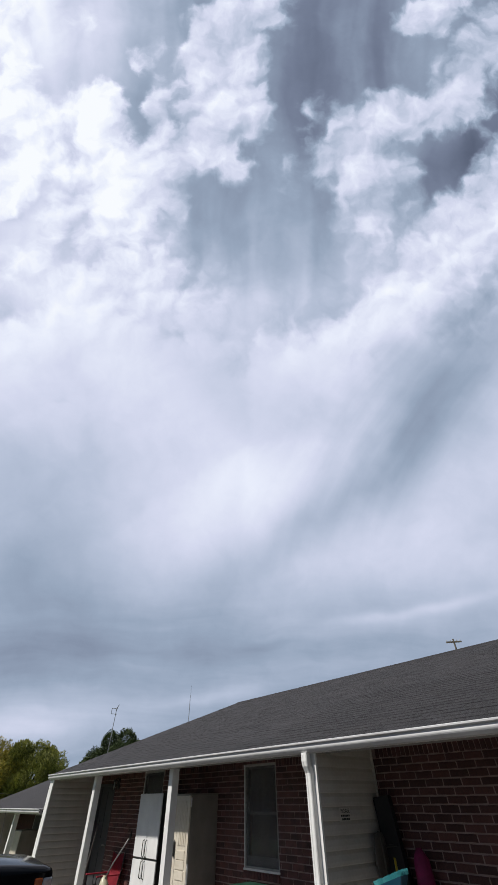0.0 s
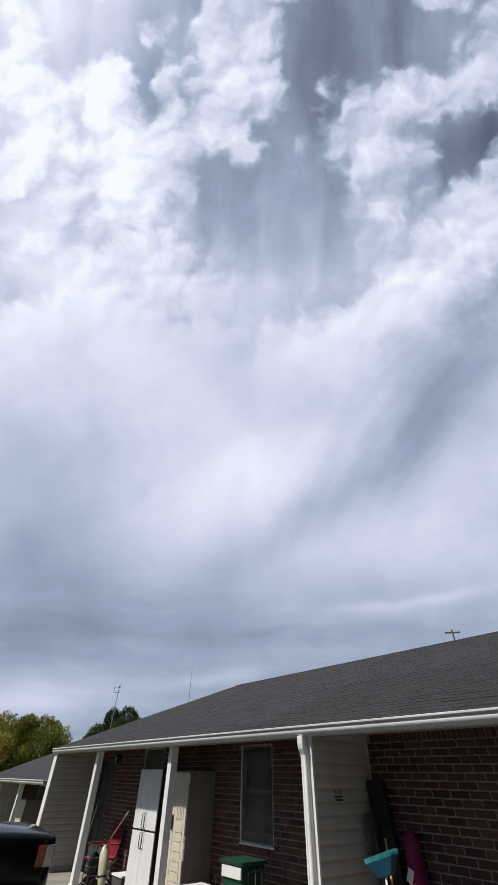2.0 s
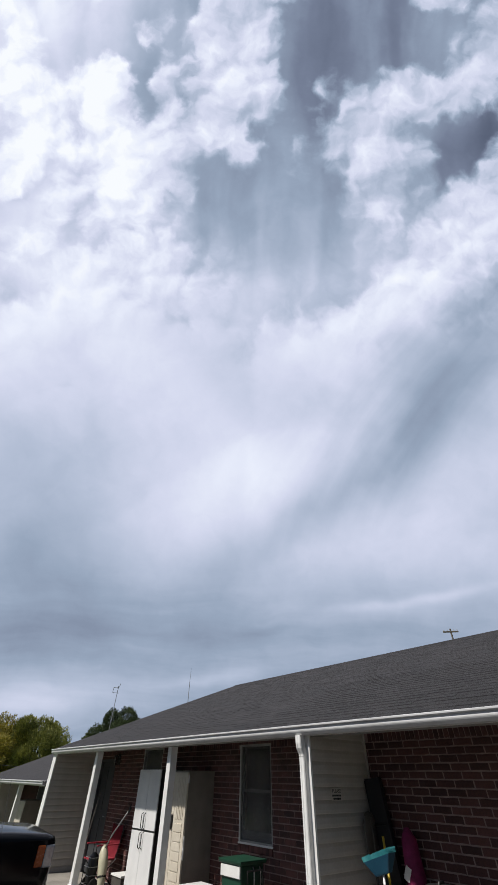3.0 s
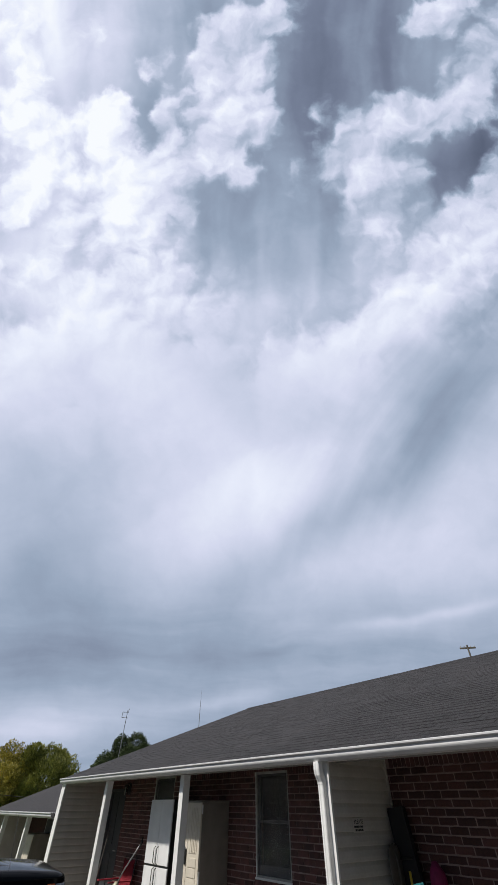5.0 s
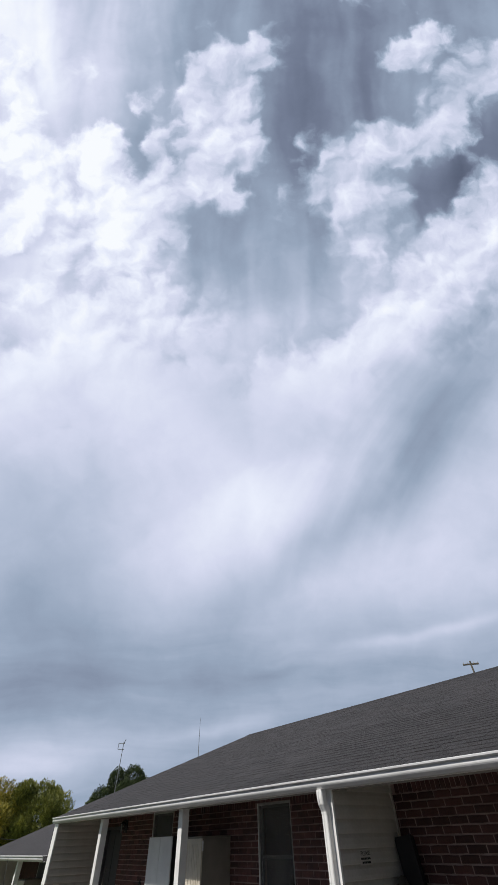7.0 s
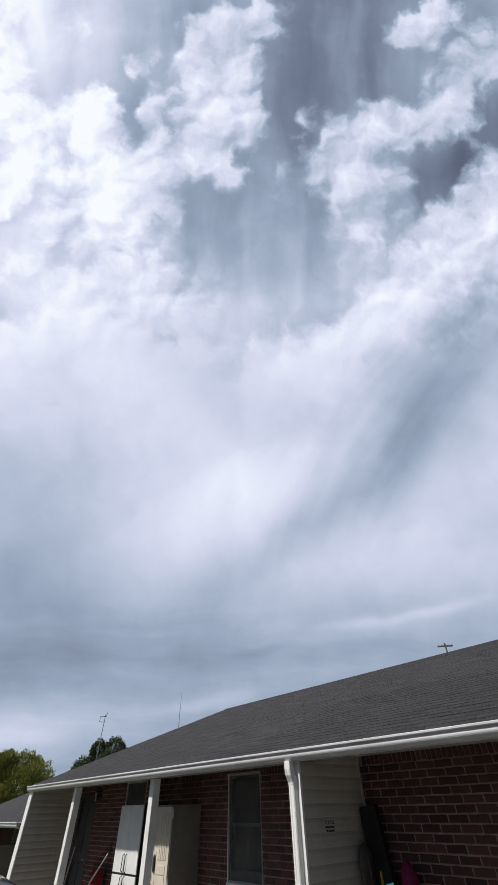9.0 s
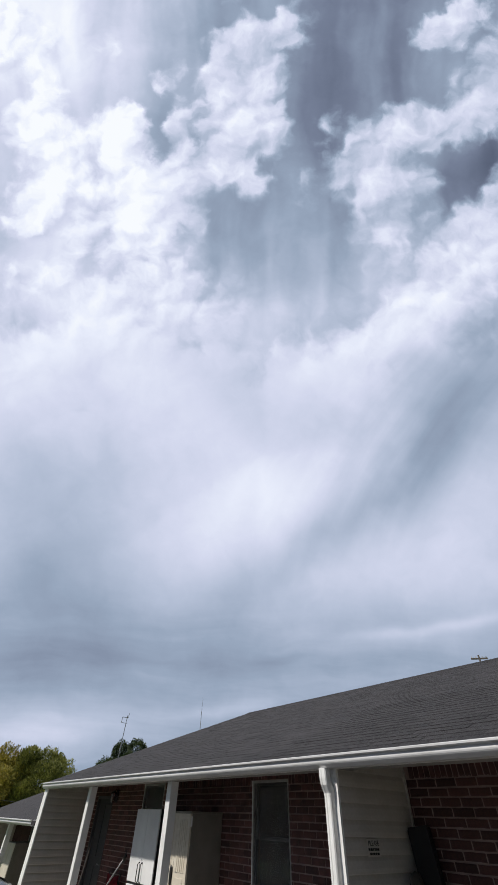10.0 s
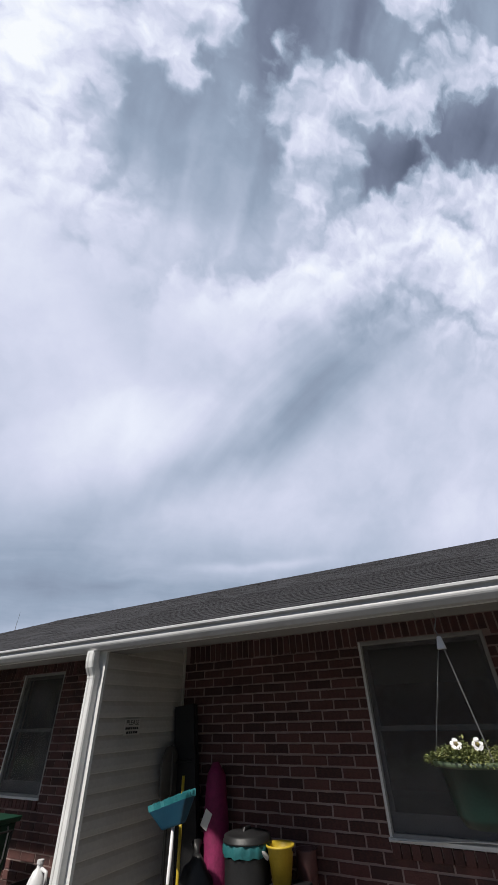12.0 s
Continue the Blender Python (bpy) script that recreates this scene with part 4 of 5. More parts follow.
stool = thing("crate", "upturned black crate under the yellow bucket", "crate", (5.40, 3.02, 0))
part("body", tapered(bmesh.new(), -0.13, 0.13, -0.13, 0.13, 0.0, 0.70, -0.02), BLACK, stool, bevel=0.01)
ybk = thing("watering_can", "yellow plastic pail with a pale spout on a black crate", "watering can", (5.40, 3.07, 0.70))
part("body", lathe(((0.0, 0.0), (0.066, 0.0), (0.096, 0.185), (0.106, 0.19), (0.104, 0.202), (0.092, 0.185), (0.060, 0.01), (0.0, 0.01)), 22), YELLOW, ybk, smooth=True)
part("spout", tube(((-0.06, 0.07, 0.13), (-0.10, 0.15, 0.20), (-0.12, 0.20, 0.22)), (0.016, 0.012, 0.012), 10), CABWHITE, ybk, "pale spout", smooth=True)
part("handle", tube([(0.0, 0.10 * math.cos(a), 0.19 - 0.07 * math.sin(a)) for a in [k * math.pi / 12 for k in range(13)]], 0.004, 6), DARKMETAL, ybk)
ppk = thing("flower_pot", "dusty pink plastic pot beside the yellow pail", "pot", (5.64, 2.975, 0.0))
part("body", lathe(((0.0, 0.0), (0.06, 0.0), (0.08, 0.83), (0.087, 0.84), (0.075, 0.84), (0.075, 0.02), (0.0, 0.02)), 20), PINKPL, ppk, smooth=True)
rpot = thing("flower_pot", "red plastic pot on the porch floor by the brick", "pot", (5.50, 2.58, 0))
part("body", lathe(((0.0, 0.0), (0.10, 0.0), (0.14, 0.56), (0.155, 0.57), (0.155, 0.61), (0.14, 0.61), (0.10, 0.03), (0.0, 0.03)), 22), RED, rpot, smooth=True)
part("soil", lathe(((0.14, 0.58), (0.0, 0.585)), 18), BARK, rpot)

sack = thing("garbage_bag", "full black plastic sack on the porch floor", "bag", (5.43, 3.84, 0))
bm = bmesh.new()
bmesh.ops.create_icosphere(bm, subdivisions=4, radius=1.0)
for v in bm.verts:
    n = noise.noise(v.co * 2.2) * 0.16 + noise.noise(v.co * 6.0) * 0.05
    v.co = Vector((v.co.x * 0.15 * (1 + n), v.co.y * 0.19 * (1 + n), 0.37 + max(v.co.z, -0.92) * 0.40 * (1 + n * 0.6)))
part("sack_body", bm, BLACK, sack, smooth=True)
part("tied_neck", tube(((0, 0, 0.72), (0.01, 0.01, 0.80), (0.03, 0.03, 0.84)), (0.06, 0.025, 0.05), 9), BLACK, sack, smooth=True)

# ---- the far end of the porch ----
chair = thing("folding_chair", "red fabric folding camp chair on the porch", "chair", (5.36, 11.48, 0.0))
part("seat", box(-0.26, 0.22, -0.26, 0.26, 0.40, 0.425), RED, chair, bevel=0.008)
bm = bmesh.new()
v = [[bm.verts.new((0.20 + 0.10 * j / 5 + 0.03 * math.sin(j / 5 * 3.1), -0.26 + 0.52 * i / 6, 0.42 + 0.52 * j / 5 - 0.04 * math.sin(i / 6 * math.pi))) for i in range(7)] for j in range(6)]
for j in range(5):
    for i in range(6):
        bm.faces.new((v[j][i], v[j][i + 1], v[j + 1][i + 1], v[j + 1][i]))
bmesh.ops.solidify(bm, geom=bm.faces[:], thickness=0.012)
part("backrest", bm, RED, chair, smooth=True)
for y in (-0.27, 0.27):
    part("arm", box(-0.24, 0.26, y - 0.025, y + 0.025, 0.62, 0.64), RED, chair, bevel=0.005)
    for a, b in (((-0.26, 0.0), (0.26, 0.42)), ((0.26, 0.0), (-0.26, 0.42)), ((0.24, 0.42), (0.34, 0.96)), ((-0.24, 0.42), (-0.24, 0.62))):
        part("leg", tube(((a[0], y, a[1]), (b[0], y, b[1])), 0.010), DARKMETAL, chair)

trim_tool = thing("string_trimmer", "cream-bodied string trimmer leaning against the brick wall", "garden tool", (5.2, 10.65, 0))
part("shaft", tube(((0.0, 0.36, 0.58), (0.02, 0.14, 0.82), (0.05, -0.40, 1.22)), 0.013, 8), WIRE, trim_tool, smooth=True)
part("grip", tube(((0.05, -0.38, 1.18), (0.05, -0.44, 1.26), (0.05, -0.45, 1.32)), (0.02, 0.028, 0.015), 8), BLACK, trim_tool, smooth=True)
part("body", tube(((0.0, 0.22, 0.0), (0.0, 0.24, 0.14), (0.0, 0.29, 0.36), (0.0, 0.35, 0.54), (0.0, 0.37, 0.62), (0.0, 0.36, 0.66)), (0.05, 0.075, 0.098, 0.09, 0.055, 0.02), 16), CREAM, trim_tool, smooth=True)
part("band", tube(((0.0, 0.255, 0.20), (0.0, 0.262, 0.23)), 0.086, 14), BLACK, trim_tool)

cart = thing("hand_cart", "folded black wire cart with small wheels", "cart", (4.98, 11.05, 0))
for x, y in ((0, 0), (0, 0.30), (0.22, 0), (0.22, 0.30)):
    part("upright", tube(((x, y, 0.05), (x, y, 0.48)), 0.009), BLACK, cart)
for z in (0.10, 0.22, 0.34, 0.47):
    part("wire_ring", tube(((0, 0, z), (0.22, 0, z), (0.22, 0.30, z), (0, 0.30, z), (0, 0, z)), 0.006, 6), WIRE, cart)
for y in (-0.03, 0.33):
    w = part("wheel", lathe(((0.0, -0.012), (0.085, -0.012), (0.095, 0.0), (0.085, 0.012), (0.0, 0.012)), 20), RUBBER, cart)
    w.matrix_basis = Matrix.Translation((0.11, y, 0.095)) @ Matrix.Rotation(radians(90), 4, "X")
part("tote_sack", lathe(((0.0, 0.02), (0.12, 0.05), (0.15, 0.22), (0.13, 0.40), (0.05, 0.46), (0.0, 0.46)), 14, (0.11, 0.15, 0.08), sx=0.7), BLACK, cart, "black sack", smooth=True)

gbox = thing("storage_box", "dark grey storage box with a pale lid by the cabinet", "box", (5.25, 10.15, 0))
part("body", tapered(bmesh.new(), 0, 0.35, 0, 0.42, 0, 0.27, 0.02), BROWN, gbox, bevel=0.008)
part("lid", box(-0.015, 0.365, -0.015, 0.435, 0.27, 0.30), LABEL, gbox, "pale lid", bevel=0.006)
rod = thing("garden_hoe", "dark long-handled hoe leaning by the porch post", "garden tool", (5.0, 11.75, 0))
part("handle", tube(((0, 0, 0.03), (0.25, 0.12, 1.45)), 0.014), BROWN, rod)
part("blade", box(-0.08, 0.06, -0.01, 0.01, 0.0, 0.08), DARKMETAL, rod)

# ---- hanging planter ----
PX, PY = 4.70, 1.53
planter = thing("hanging_planter", "dark green hanging pot with white flowers on wires", "planter", (PX, PY, 0))
part("pot", lathe(((0.0, 1.19), (0.12, 1.195), (0.145, 1.24), (0.172, 1.42), (0.20, 1.432), (0.202, 1.446), (0.19, 1.448), (0.165, 1.41), (0.0, 1.41)), 28), POTGREEN, planter, smooth=True)
part("rim", lathe(((0.176, 1.425), (0.202, 1.430), (0.208, 1.438), (0.206, 1.452), (0.196, 1.455), (0.190, 1.446)), 36), POTRIM, planter, "dull green rim", smooth=True)
part("hanger_plate", tapered(bmesh.new(), -0.008, 0.008, -0.012, 0.012, 1.98, 2.05, -0.014), CABWHITE, planter, "white plastic hanger", bevel=0.003)
part("hook", tube(((0, 0, 2.05), (0, 0.012, 2.09), (0, 0.0, 2.12), (0, -0.012, 2.15), (0, 0, HEAD_Z + 0.006)), 0.004, 6), WIRE, planter)
for k in range(3):
    a = radians(95 + 120 * k)
    part("wire", tube(((0, 0.02 * math.sin(a), 1.985), (0.19 * math.cos(a), 0.19 * math.sin(a), 1.445)), 0.0014, 5), WIRE, planter)
rnd = random.Random(8)
verts, faces = [], []


def leaf(c, d, up, l, w, verts, faces):
    s = d.cross(up)
    if s.length < 1e-4:
        s = Vector((1, 0, 0))
    s.normalize()
    n = s.cross(d).normalized()
    i = len(verts)
    verts += [c, c + d * l * 0.5 + s * w * 0.5 + n * w * 0.15, c + d * l - n * w * 0.3, c + d * l * 0.5 - s * w * 0.5 + n * w * 0.15]
    faces += [(i, i + 1, i + 2, i + 3)]


for k in range(1900):
    a, r = rnd.uniform(0, math.tau), 0.215 * math.sqrt(rnd.random())
    over = max(r - 0.15, 0)
    c = Vector((r * math.cos(a), r * math.sin(a) + 0.03 * rnd.random(), 1.445 + rnd.random() * 0.085 * (1.15 - r / 0.25) + over * 0.1 + 0.02 * math.sin(a * 3)))
    d = Vector((math.cos(a) + rnd.uniform(-0.7, 0.7), math.sin(a) + rnd.uniform(-0.7, 0.7), rnd.uniform(-0.3, 0.9))).normalized()
    leaf(c, d, Vector((rnd.uniform(-0.4, 0.4), rnd.uniform(-0.4, 0.4), 1)), rnd.uniform(0.014, 0.034), rnd.uniform(0.007, 0.014), verts, faces)
me = bpy.data.meshes.new("foliage")
me.from_pydata([tuple(q) for q in verts], [], faces)
me.materials.append(LEAF)
fol = new("foliage", me)
fol.parent = planter
for fx, fy, fz, tilt in ((-0.13, 0.05, 1.525, 10), (-0.13, -0.055, 1.525, -15)):
    bm = bmesh.new()
    for p in range(5):
        a0 = p * math.tau / 5 + 0.2
        ring = [bm.verts.new((-0.004 * (i % 2), (0.008 + 0.022 * s) * math.cos(a0 + o), (0.008 + 0.022 * s) * (0.85 + 0.25 * math.sin(p * 2.3)) * math.sin(a0 + o))) for i, (s, o) in enumerate(((0, -0.3), (0.6, -0.72), (0.92, -0.5), (1.0, -0.2), (0.96, 0), (1.0, 0.2), (0.92, 0.5), (0.6, 0.72), (0, 0.3)))]
        bm.faces.new(ring)
    bmesh.ops.solidify(bm, geom=bm.faces[:], thickness=0.0015)
    fl = part("flower", bm, PETAL, planter, "white open flower")
    fl.matrix_basis = Matrix.Translation((fx, fy, fz)) @ Matrix.Rotation(radians(25 + tilt), 4, "Y") @ Matrix.Rotation(radians(tilt), 4, "Z")
    part("flower_eye", lathe(((0.0, 0.006), (0.008, 0.004), (0.011, 0.0)), 10), PETALEYE, fl).matrix_basis = Matrix.Translation((-0.006, 0, 0)) @ Matrix.Rotation(radians(-90), 4, "Y")


# ---- the parked car ----
car = thing("car", "black pickup truck parked nose toward the homes", "car", (2.79, 7.38, -0.045))


def section(x, z0, z1, ya, yb, round_top=0.10, crown=0.05, n=5):
    """One cross section of the bodywork, across y, with rounded shoulders."""
    pts = [(x, ya, z0), (x, ya - 0.0, (z0 + z1) * 0.5)]
    for k in range(n):
        a = k / (n - 1) * math.pi / 2
        pts.append((x, ya + round_top * (1 - math.cos(a)), z1 - round_top * (1 - math.sin(a))))
    pts.append((x, (ya + yb) / 2, z1 + crown))
    for k in range(n):
        a = (1 - k / (n - 1)) * math.pi / 2
        pts.append((x, yb - round_top * (1 - math.cos(a)), z1 - round_top * (1 - math.sin(a))))
    pts += [(x, yb, (z0 + z1) * 0.5), (x, yb, z0)]
    return pts


def loft(sections, bm=None):
    bm = bm or bmesh.new()
    rings = [[bm.verts.new(p) for p in s] for s in sections]
    n = len(rings[0])
    for a, b in zip(rings, rings[1:]):
        for k in range(n):
            bm.faces.new((a[k], a[(k + 1) % n], b[(k + 1) % n], b[k]))
    bm.faces.new(rings[0]), bm.faces.new(rings[-1][::-1])
    bmesh.ops.recalc_face_normals(bm, faces=bm.faces[:])
    return bm


body = part("body", loft([section(0.0, 0.62, 1.15, 0.06, 1.84, 0.05, 0.03), section(-0.03, 0.50, 1.185, 0.025, 1.875, 0.06), section(-0.14, 0.45, 1.215, 0.004, 1.896, 0.07), section(-0.60, 0.40, 1.245, 0.0, 1.90, 0.09),
                          section(-1.35, 0.40, 1.27, 0.0, 1.90, 0.08), section(-5.2, 0.40, 1.28, 0.0, 1.90, 0.07), section(-5.5, 0.55, 1.20, 0.05, 1.85, 0.07)]), CARPAINT, car, smooth=True)
part("hood_bulge", loft([section(-0.22, 1.15, 1.235, 0.35, 1.55, 0.04, 0.03), section(-1.30, 1.18, 1.31, 0.30, 1.60, 0.04, 0.03)]), CARPAINT, car, smooth=True)
cabin = part("cabin", loft([section(-1.30, 1.24, 1.27, 0.12, 1.78, 0.02), section(-2.05, 1.24, 1.80, 0.22, 1.68, 0.12), section(-3.5, 1.24, 1.84, 0.22, 1.68, 0.12), section(-3.8, 1.24, 1.27, 0.15, 1.75, 0.02)]), BLACK, car, "dark cabin", smooth=True)
part("side_window", box(-3.3, -2.0, 0.165, 0.175, 1.34, 1.68), GLASS, cabin)
part("bumper", loft([section(0.10, 0.45, 0.66, 0.15, 1.75, 0.06), section(0.02, 0.40, 0.72, 0.0, 1.90, 0.06), section(-0.40, 0.42, 0.70, -0.02, 1.92, 0.04)]), BLACK, car, "black front bumper", smooth=True)
grille = part("grille", box(-0.05, 0.012, 0.45, 1.45, 0.72, 1.06), BLACK, car)
for k in range(5):
    part("grille_bar", box(0.010, 0.022, 0.47, 1.43, 0.76 + k * 0.062, 0.785 + k * 0.062), DARKMETAL, grille)
for y0, s in ((-0.008, 1), (1.64, -1)):
    ya, yb = y0, y0 + 0.268
    lamp = part("headlight", box(-0.135, -0.012, ya + 0.006, yb - 0.006, 0.90, 1.11), LENS, car, "clear headlight", bevel=0.02)
    part("turn_signal", box(-0.235, -0.137, ya + (0.0 if s > 0 else 0.22), ya + (0.05 if s > 0 else 0.27), 0.91, 1.11), AMBER, lamp, "amber turn signal", bevel=0.012)
for x in (-0.95, -4.4):
    for y, s in ((0.08, -1), (1.82, 1)):
        wh = part("wheel", lathe(((0.0, -0.10), (0.27, -0.11), (0.36, -0.10), (0.385, -0.06), (0.385, 0.06), (0.36, 0.10), (0.27, 0.11), (0.0, 0.10)), 32), RUBBER, car, smooth=True)
        wh.matrix_basis = Matrix.Translation((x, y, 0.385)) @ Matrix.Rotation(radians(90), 4, "X")
        part("rim", lathe(((0.0, -0.125), (0.10, -0.122), (0.22, -0.115), (0.25, -0.09)), 24), CHROME, wh, smooth=True)
part("mirror", box(-1.75, -1.55, -0.22, -0.02, 1.30, 1.48), BLACK, car, bevel=0.03)
part("aerial", tube(((-0.72, 0.10, 1.22), (-0.80, 0.10, 1.75)), 0.003, 5), WIRE, car)
for x in (-1.38, -2.55):
    part("panel_gap", box(x - 0.004, x + 0.004, -0.004, 0.004, 0.5, 1.18), RUBBER, car)


# ---- the next homes of the row, each lower than the last ----
def neighbour(y0, y1, drop, posts, label):
    h = thing("house", label, "house", (0, 0, 0), "row homes")
    ez, rz = EAVE_Z - drop, RIDGE_Z - drop
    part("roof", extrude_y(((EAVE_X + 0.10, ez - 0.01), (RIDGE_X, rz), (17.05, ez - 0.01), (17.05, ez - 0.12), (RIDGE_X, rz - 0.14), (EAVE_X + 0.10, ez - 0.10)), y0, y1), SHINGLE, h, "dark grey shingle roof")
    w = part("wall", box(WALL_X, WALL_X + 0.24, y0, y1 - 0.05, -0.6 - drop, CEIL_Z - drop), BRICK, h, "red brick wall")
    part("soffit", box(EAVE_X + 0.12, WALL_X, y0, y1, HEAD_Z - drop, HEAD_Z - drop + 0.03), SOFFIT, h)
    part("slab", box(4.2, WALL_X, y0, y1, -0.7 - drop, -drop), CONCRETE, h, "concrete porch slab")
    g = part("gutter", extrude_y(gutter_profile(EAVE_X, ez), y0, y1), GUTTER, h, "white gutter")
    d = part("divider", box(4.56, WALL_X, y1 - 0.22, y1 - 0.04, -0.5 - drop, HEAD_Z - drop), SIDING, h, "cream siding divider")
    part("corner_board", box(4.545, 4.63, y1 - 0.235, y1 - 0.025, -0.5 - drop, HEAD_Z - drop), WHITE, d)
    for y in posts:
        part("porch_post", box(POST_X, POST_X + 0.12, y - 0.12, y, -drop, HEAD_Z - drop), WHITE, h, "white porch post", bevel=0.005)
    part("gable", extrude_y(((WALL_X + 0.24, -0.5 - drop), (15.6, -0.5 - drop), (15.6, 2.45 - drop), (RIDGE_X, rz - 0.2), (WALL_X + 0.24, 2.5 - drop)), y1 - 0.3, y1 - 0.1), SIDING, h, "cream gable wall")
    dr = part("door", box(WALL_X - 0.03, WALL_X - 0.002, y0 + 1.1, y0 + 2.0, -drop, 2.05 - drop), CABWHITE, h, "white door")
    wn = part("window", box(WALL_X - 0.02, WALL_X - 0.002, y0 + 3.2, y0 + 4.1, 0.95 - drop, 2.15 - drop), FRAME, h)
    part("pane", box(WALL_X - 0.024, WALL_X - 0.021, y0 + 3.26, y0 + 4.04, 1.0 - drop, 2.1 - drop), DOORGREY, wn)
    return h


neighbour(13.86, 20.0, 0.65, (16.6, 19.2), "lower neighbouring brick row home with white porch posts")
neighbour(20.06, 26.5, 1.13, (22.6, 25.2), "third brick row home further down the slope")
ncab = thing("storage_cabinet", "pale storage cabinet on the neighbouring porch", "cabinet", (5.12, 17.0, -0.65))
part("body", box(0.02, 0.55, 0, 0.85, 0, 1.80), TANSHADE, ncab, bevel=0.01)
for ya, yb in ((0.01, 0.42), (0.43, 0.84)):
    part("door", box(0, 0.02, ya, yb, 0.03, 1.78), TAN, ncab, bevel=0.004)

# ---- trees, poles and aerials beyond ----
def spot(az, dist, z=0.0):
    """A place by compass bearing from the start of the walk."""
    return Vector((dist * math.sin(radians(az)), dist * math.cos(radians(az)), z))


def tree(at, height, spread, mat, seed, label, leaves=9000, size=0.30, low=0.25, upright=0.0):
    t = thing("tree", label, "tree", at, "trees beyond the homes")
    rnd = random.Random(seed)
    bm = tube(((0, 0, -0.3), (0.1, 0, height * 0.25), (0.0, 0.1, height * 0.55), (0.1, 0.1, height * 0.85)), (height * 0.035, height * 0.028, height * 0.018, 0.03), 8)
    lobes = []
    for k in range(16):
        a, zf = rnd.uniform(0, math.tau), rnd.uniform(low + 0.05, 0.86)
        r = spread * (0.78 - 0.55 * abs(zf - 0.5)) * rnd.uniform(0.5, 1.0)
        c = Vector((r * math.cos(a), r * math.sin(a), height * zf))
        lobes.append((c, spread * rnd.uniform(0.24, 0.42)))
        tube(((0.05, 0.05, height * max(zf - 0.25, 0.15)), tuple(c * 0.6 + Vector((0, 0, height * zf * 0.35))), tuple(c)), (height * 0.012, height * 0.008, 0.02), 5, bm)
    part("trunk", bm, BARK, t, "brown trunk and limbs")
    lobes.append((Vector((0.1, 0.1, height * 0.84)), spread * 0.34))
    vs, fs = [], []
    for k in range(leaves):
        c, r = lobes[rnd.randrange(len(lobes))]
        d = Vector((rnd.gauss(0, 1), rnd.gauss(0, 1), rnd.gauss(0, 1) * 0.85)).normalized()
        rr = r * (0.55 + 0.5 * rnd.random() ** 0.6)
        rr *= 1 + 0.28 * noise.noise(d * 2.5 + c)
        p = c + d * rr
        if p.z < height * low:
            continue
        o = (d + Vector((rnd.uniform(-0.8, 0.8), rnd.uniform(-0.8, 0.8), rnd.uniform(-0.5, 0.8) + upright))).normalized()
        leaf(p, o, Vector((rnd.uniform(-1, 1), rnd.uniform(-1, 1), 1)), size * rnd.uniform(0.6, 1.3), size * rnd.uniform(0.3, 0.55), vs, fs)
    me = bpy.data.meshes.new("crown")
    me.from_pydata([tuple(q) for q in vs], [], fs)
    me.materials.append(mat)
    cr = new("crown", me)
    cr.parent = t
    return t


GZ = -1.96
tree(spot(12.4, 46, GZ), 7.6, 3.6, OLIVE, 1, "broad tree with yellowing olive leaves", 46000, 0.19, 0.12, 0.4)
tree(spot(16.3, 45, GZ), 7.8, 2.8, LEAFMID, 2, "tree with upright grey green leafy branches", 40000, 0.18, 0.12, 0.9)
tree(spot(9.2, 50, GZ), 6.5, 3.0, OLIVE, 3, "low tree with yellow green leaves", 34000, 0.19, 0.10, 0.4)
tree(spot(18.4, 48, GZ), 5.9, 2.2, OLIVE, 4, "small yellowing tree at the end of the group", 24000, 0.18, 0.10, 0.4)
tree(spot(5.4, 55, GZ), 8.2, 2.8, LEAFDARK, 5, "dark green tree behind the utility pole", 9000, 0.30, 0.10)
tree(spot(25.2, 75, GZ), 12.3, 3.9, LEAFDARK, 6, "round dark green tree behind the roof", 60000, 0.26, 0.2)
tree(spot(22.7, 78, GZ), 9.9, 4.0, LEAFDARK, 7, "lower dark green tree behind the roof", 36000, 0.26, 0.2)
tree(spot(14.2, 60, GZ), 6.0, 3.4, LEAFDARK, 9, "dark tree deep in the group", 9000, 0.34, 0.05)
tree(spot(10.6, 62, GZ), 5.8, 3.2, LEAFDARK, 10, "dark tree deep in the group", 9000, 0.34, 0.05)


def utility_pole(at, height, label, arm, transformer):
    p = thing("utility_pole", label, "utility pole", at)
    part("pole", tube(((0, 0, 0), (0, 0, height)), (0.12, 0.08), 10), WOODPOLE, p)
    part("crossarm", box(-arm, arm, -0.06, 0.06, height - 0.35, height - 0.22), WOODPOLE, p)
    for x in (-arm + 0.1, -arm * 0.4, arm * 0.4, arm - 0.1):
        part("insulator", lathe(((0.0, 0.0), (0.05, 0.0), (0.04, 0.08), (0.05, 0.10), (0.0, 0.16)), 10, (x, 0, height - 0.22)), TRANSFORMER, p)
    if transformer:
        part("transformer", lathe(((0.0, 0.0), (0.22, 0.0), (0.22, 0.8), (0.16, 0.86), (0.0, 0.88)), 18, (0.30, -0.1, height - 2.0)), TRANSFORMER, p, "grey transformer can")
    return p


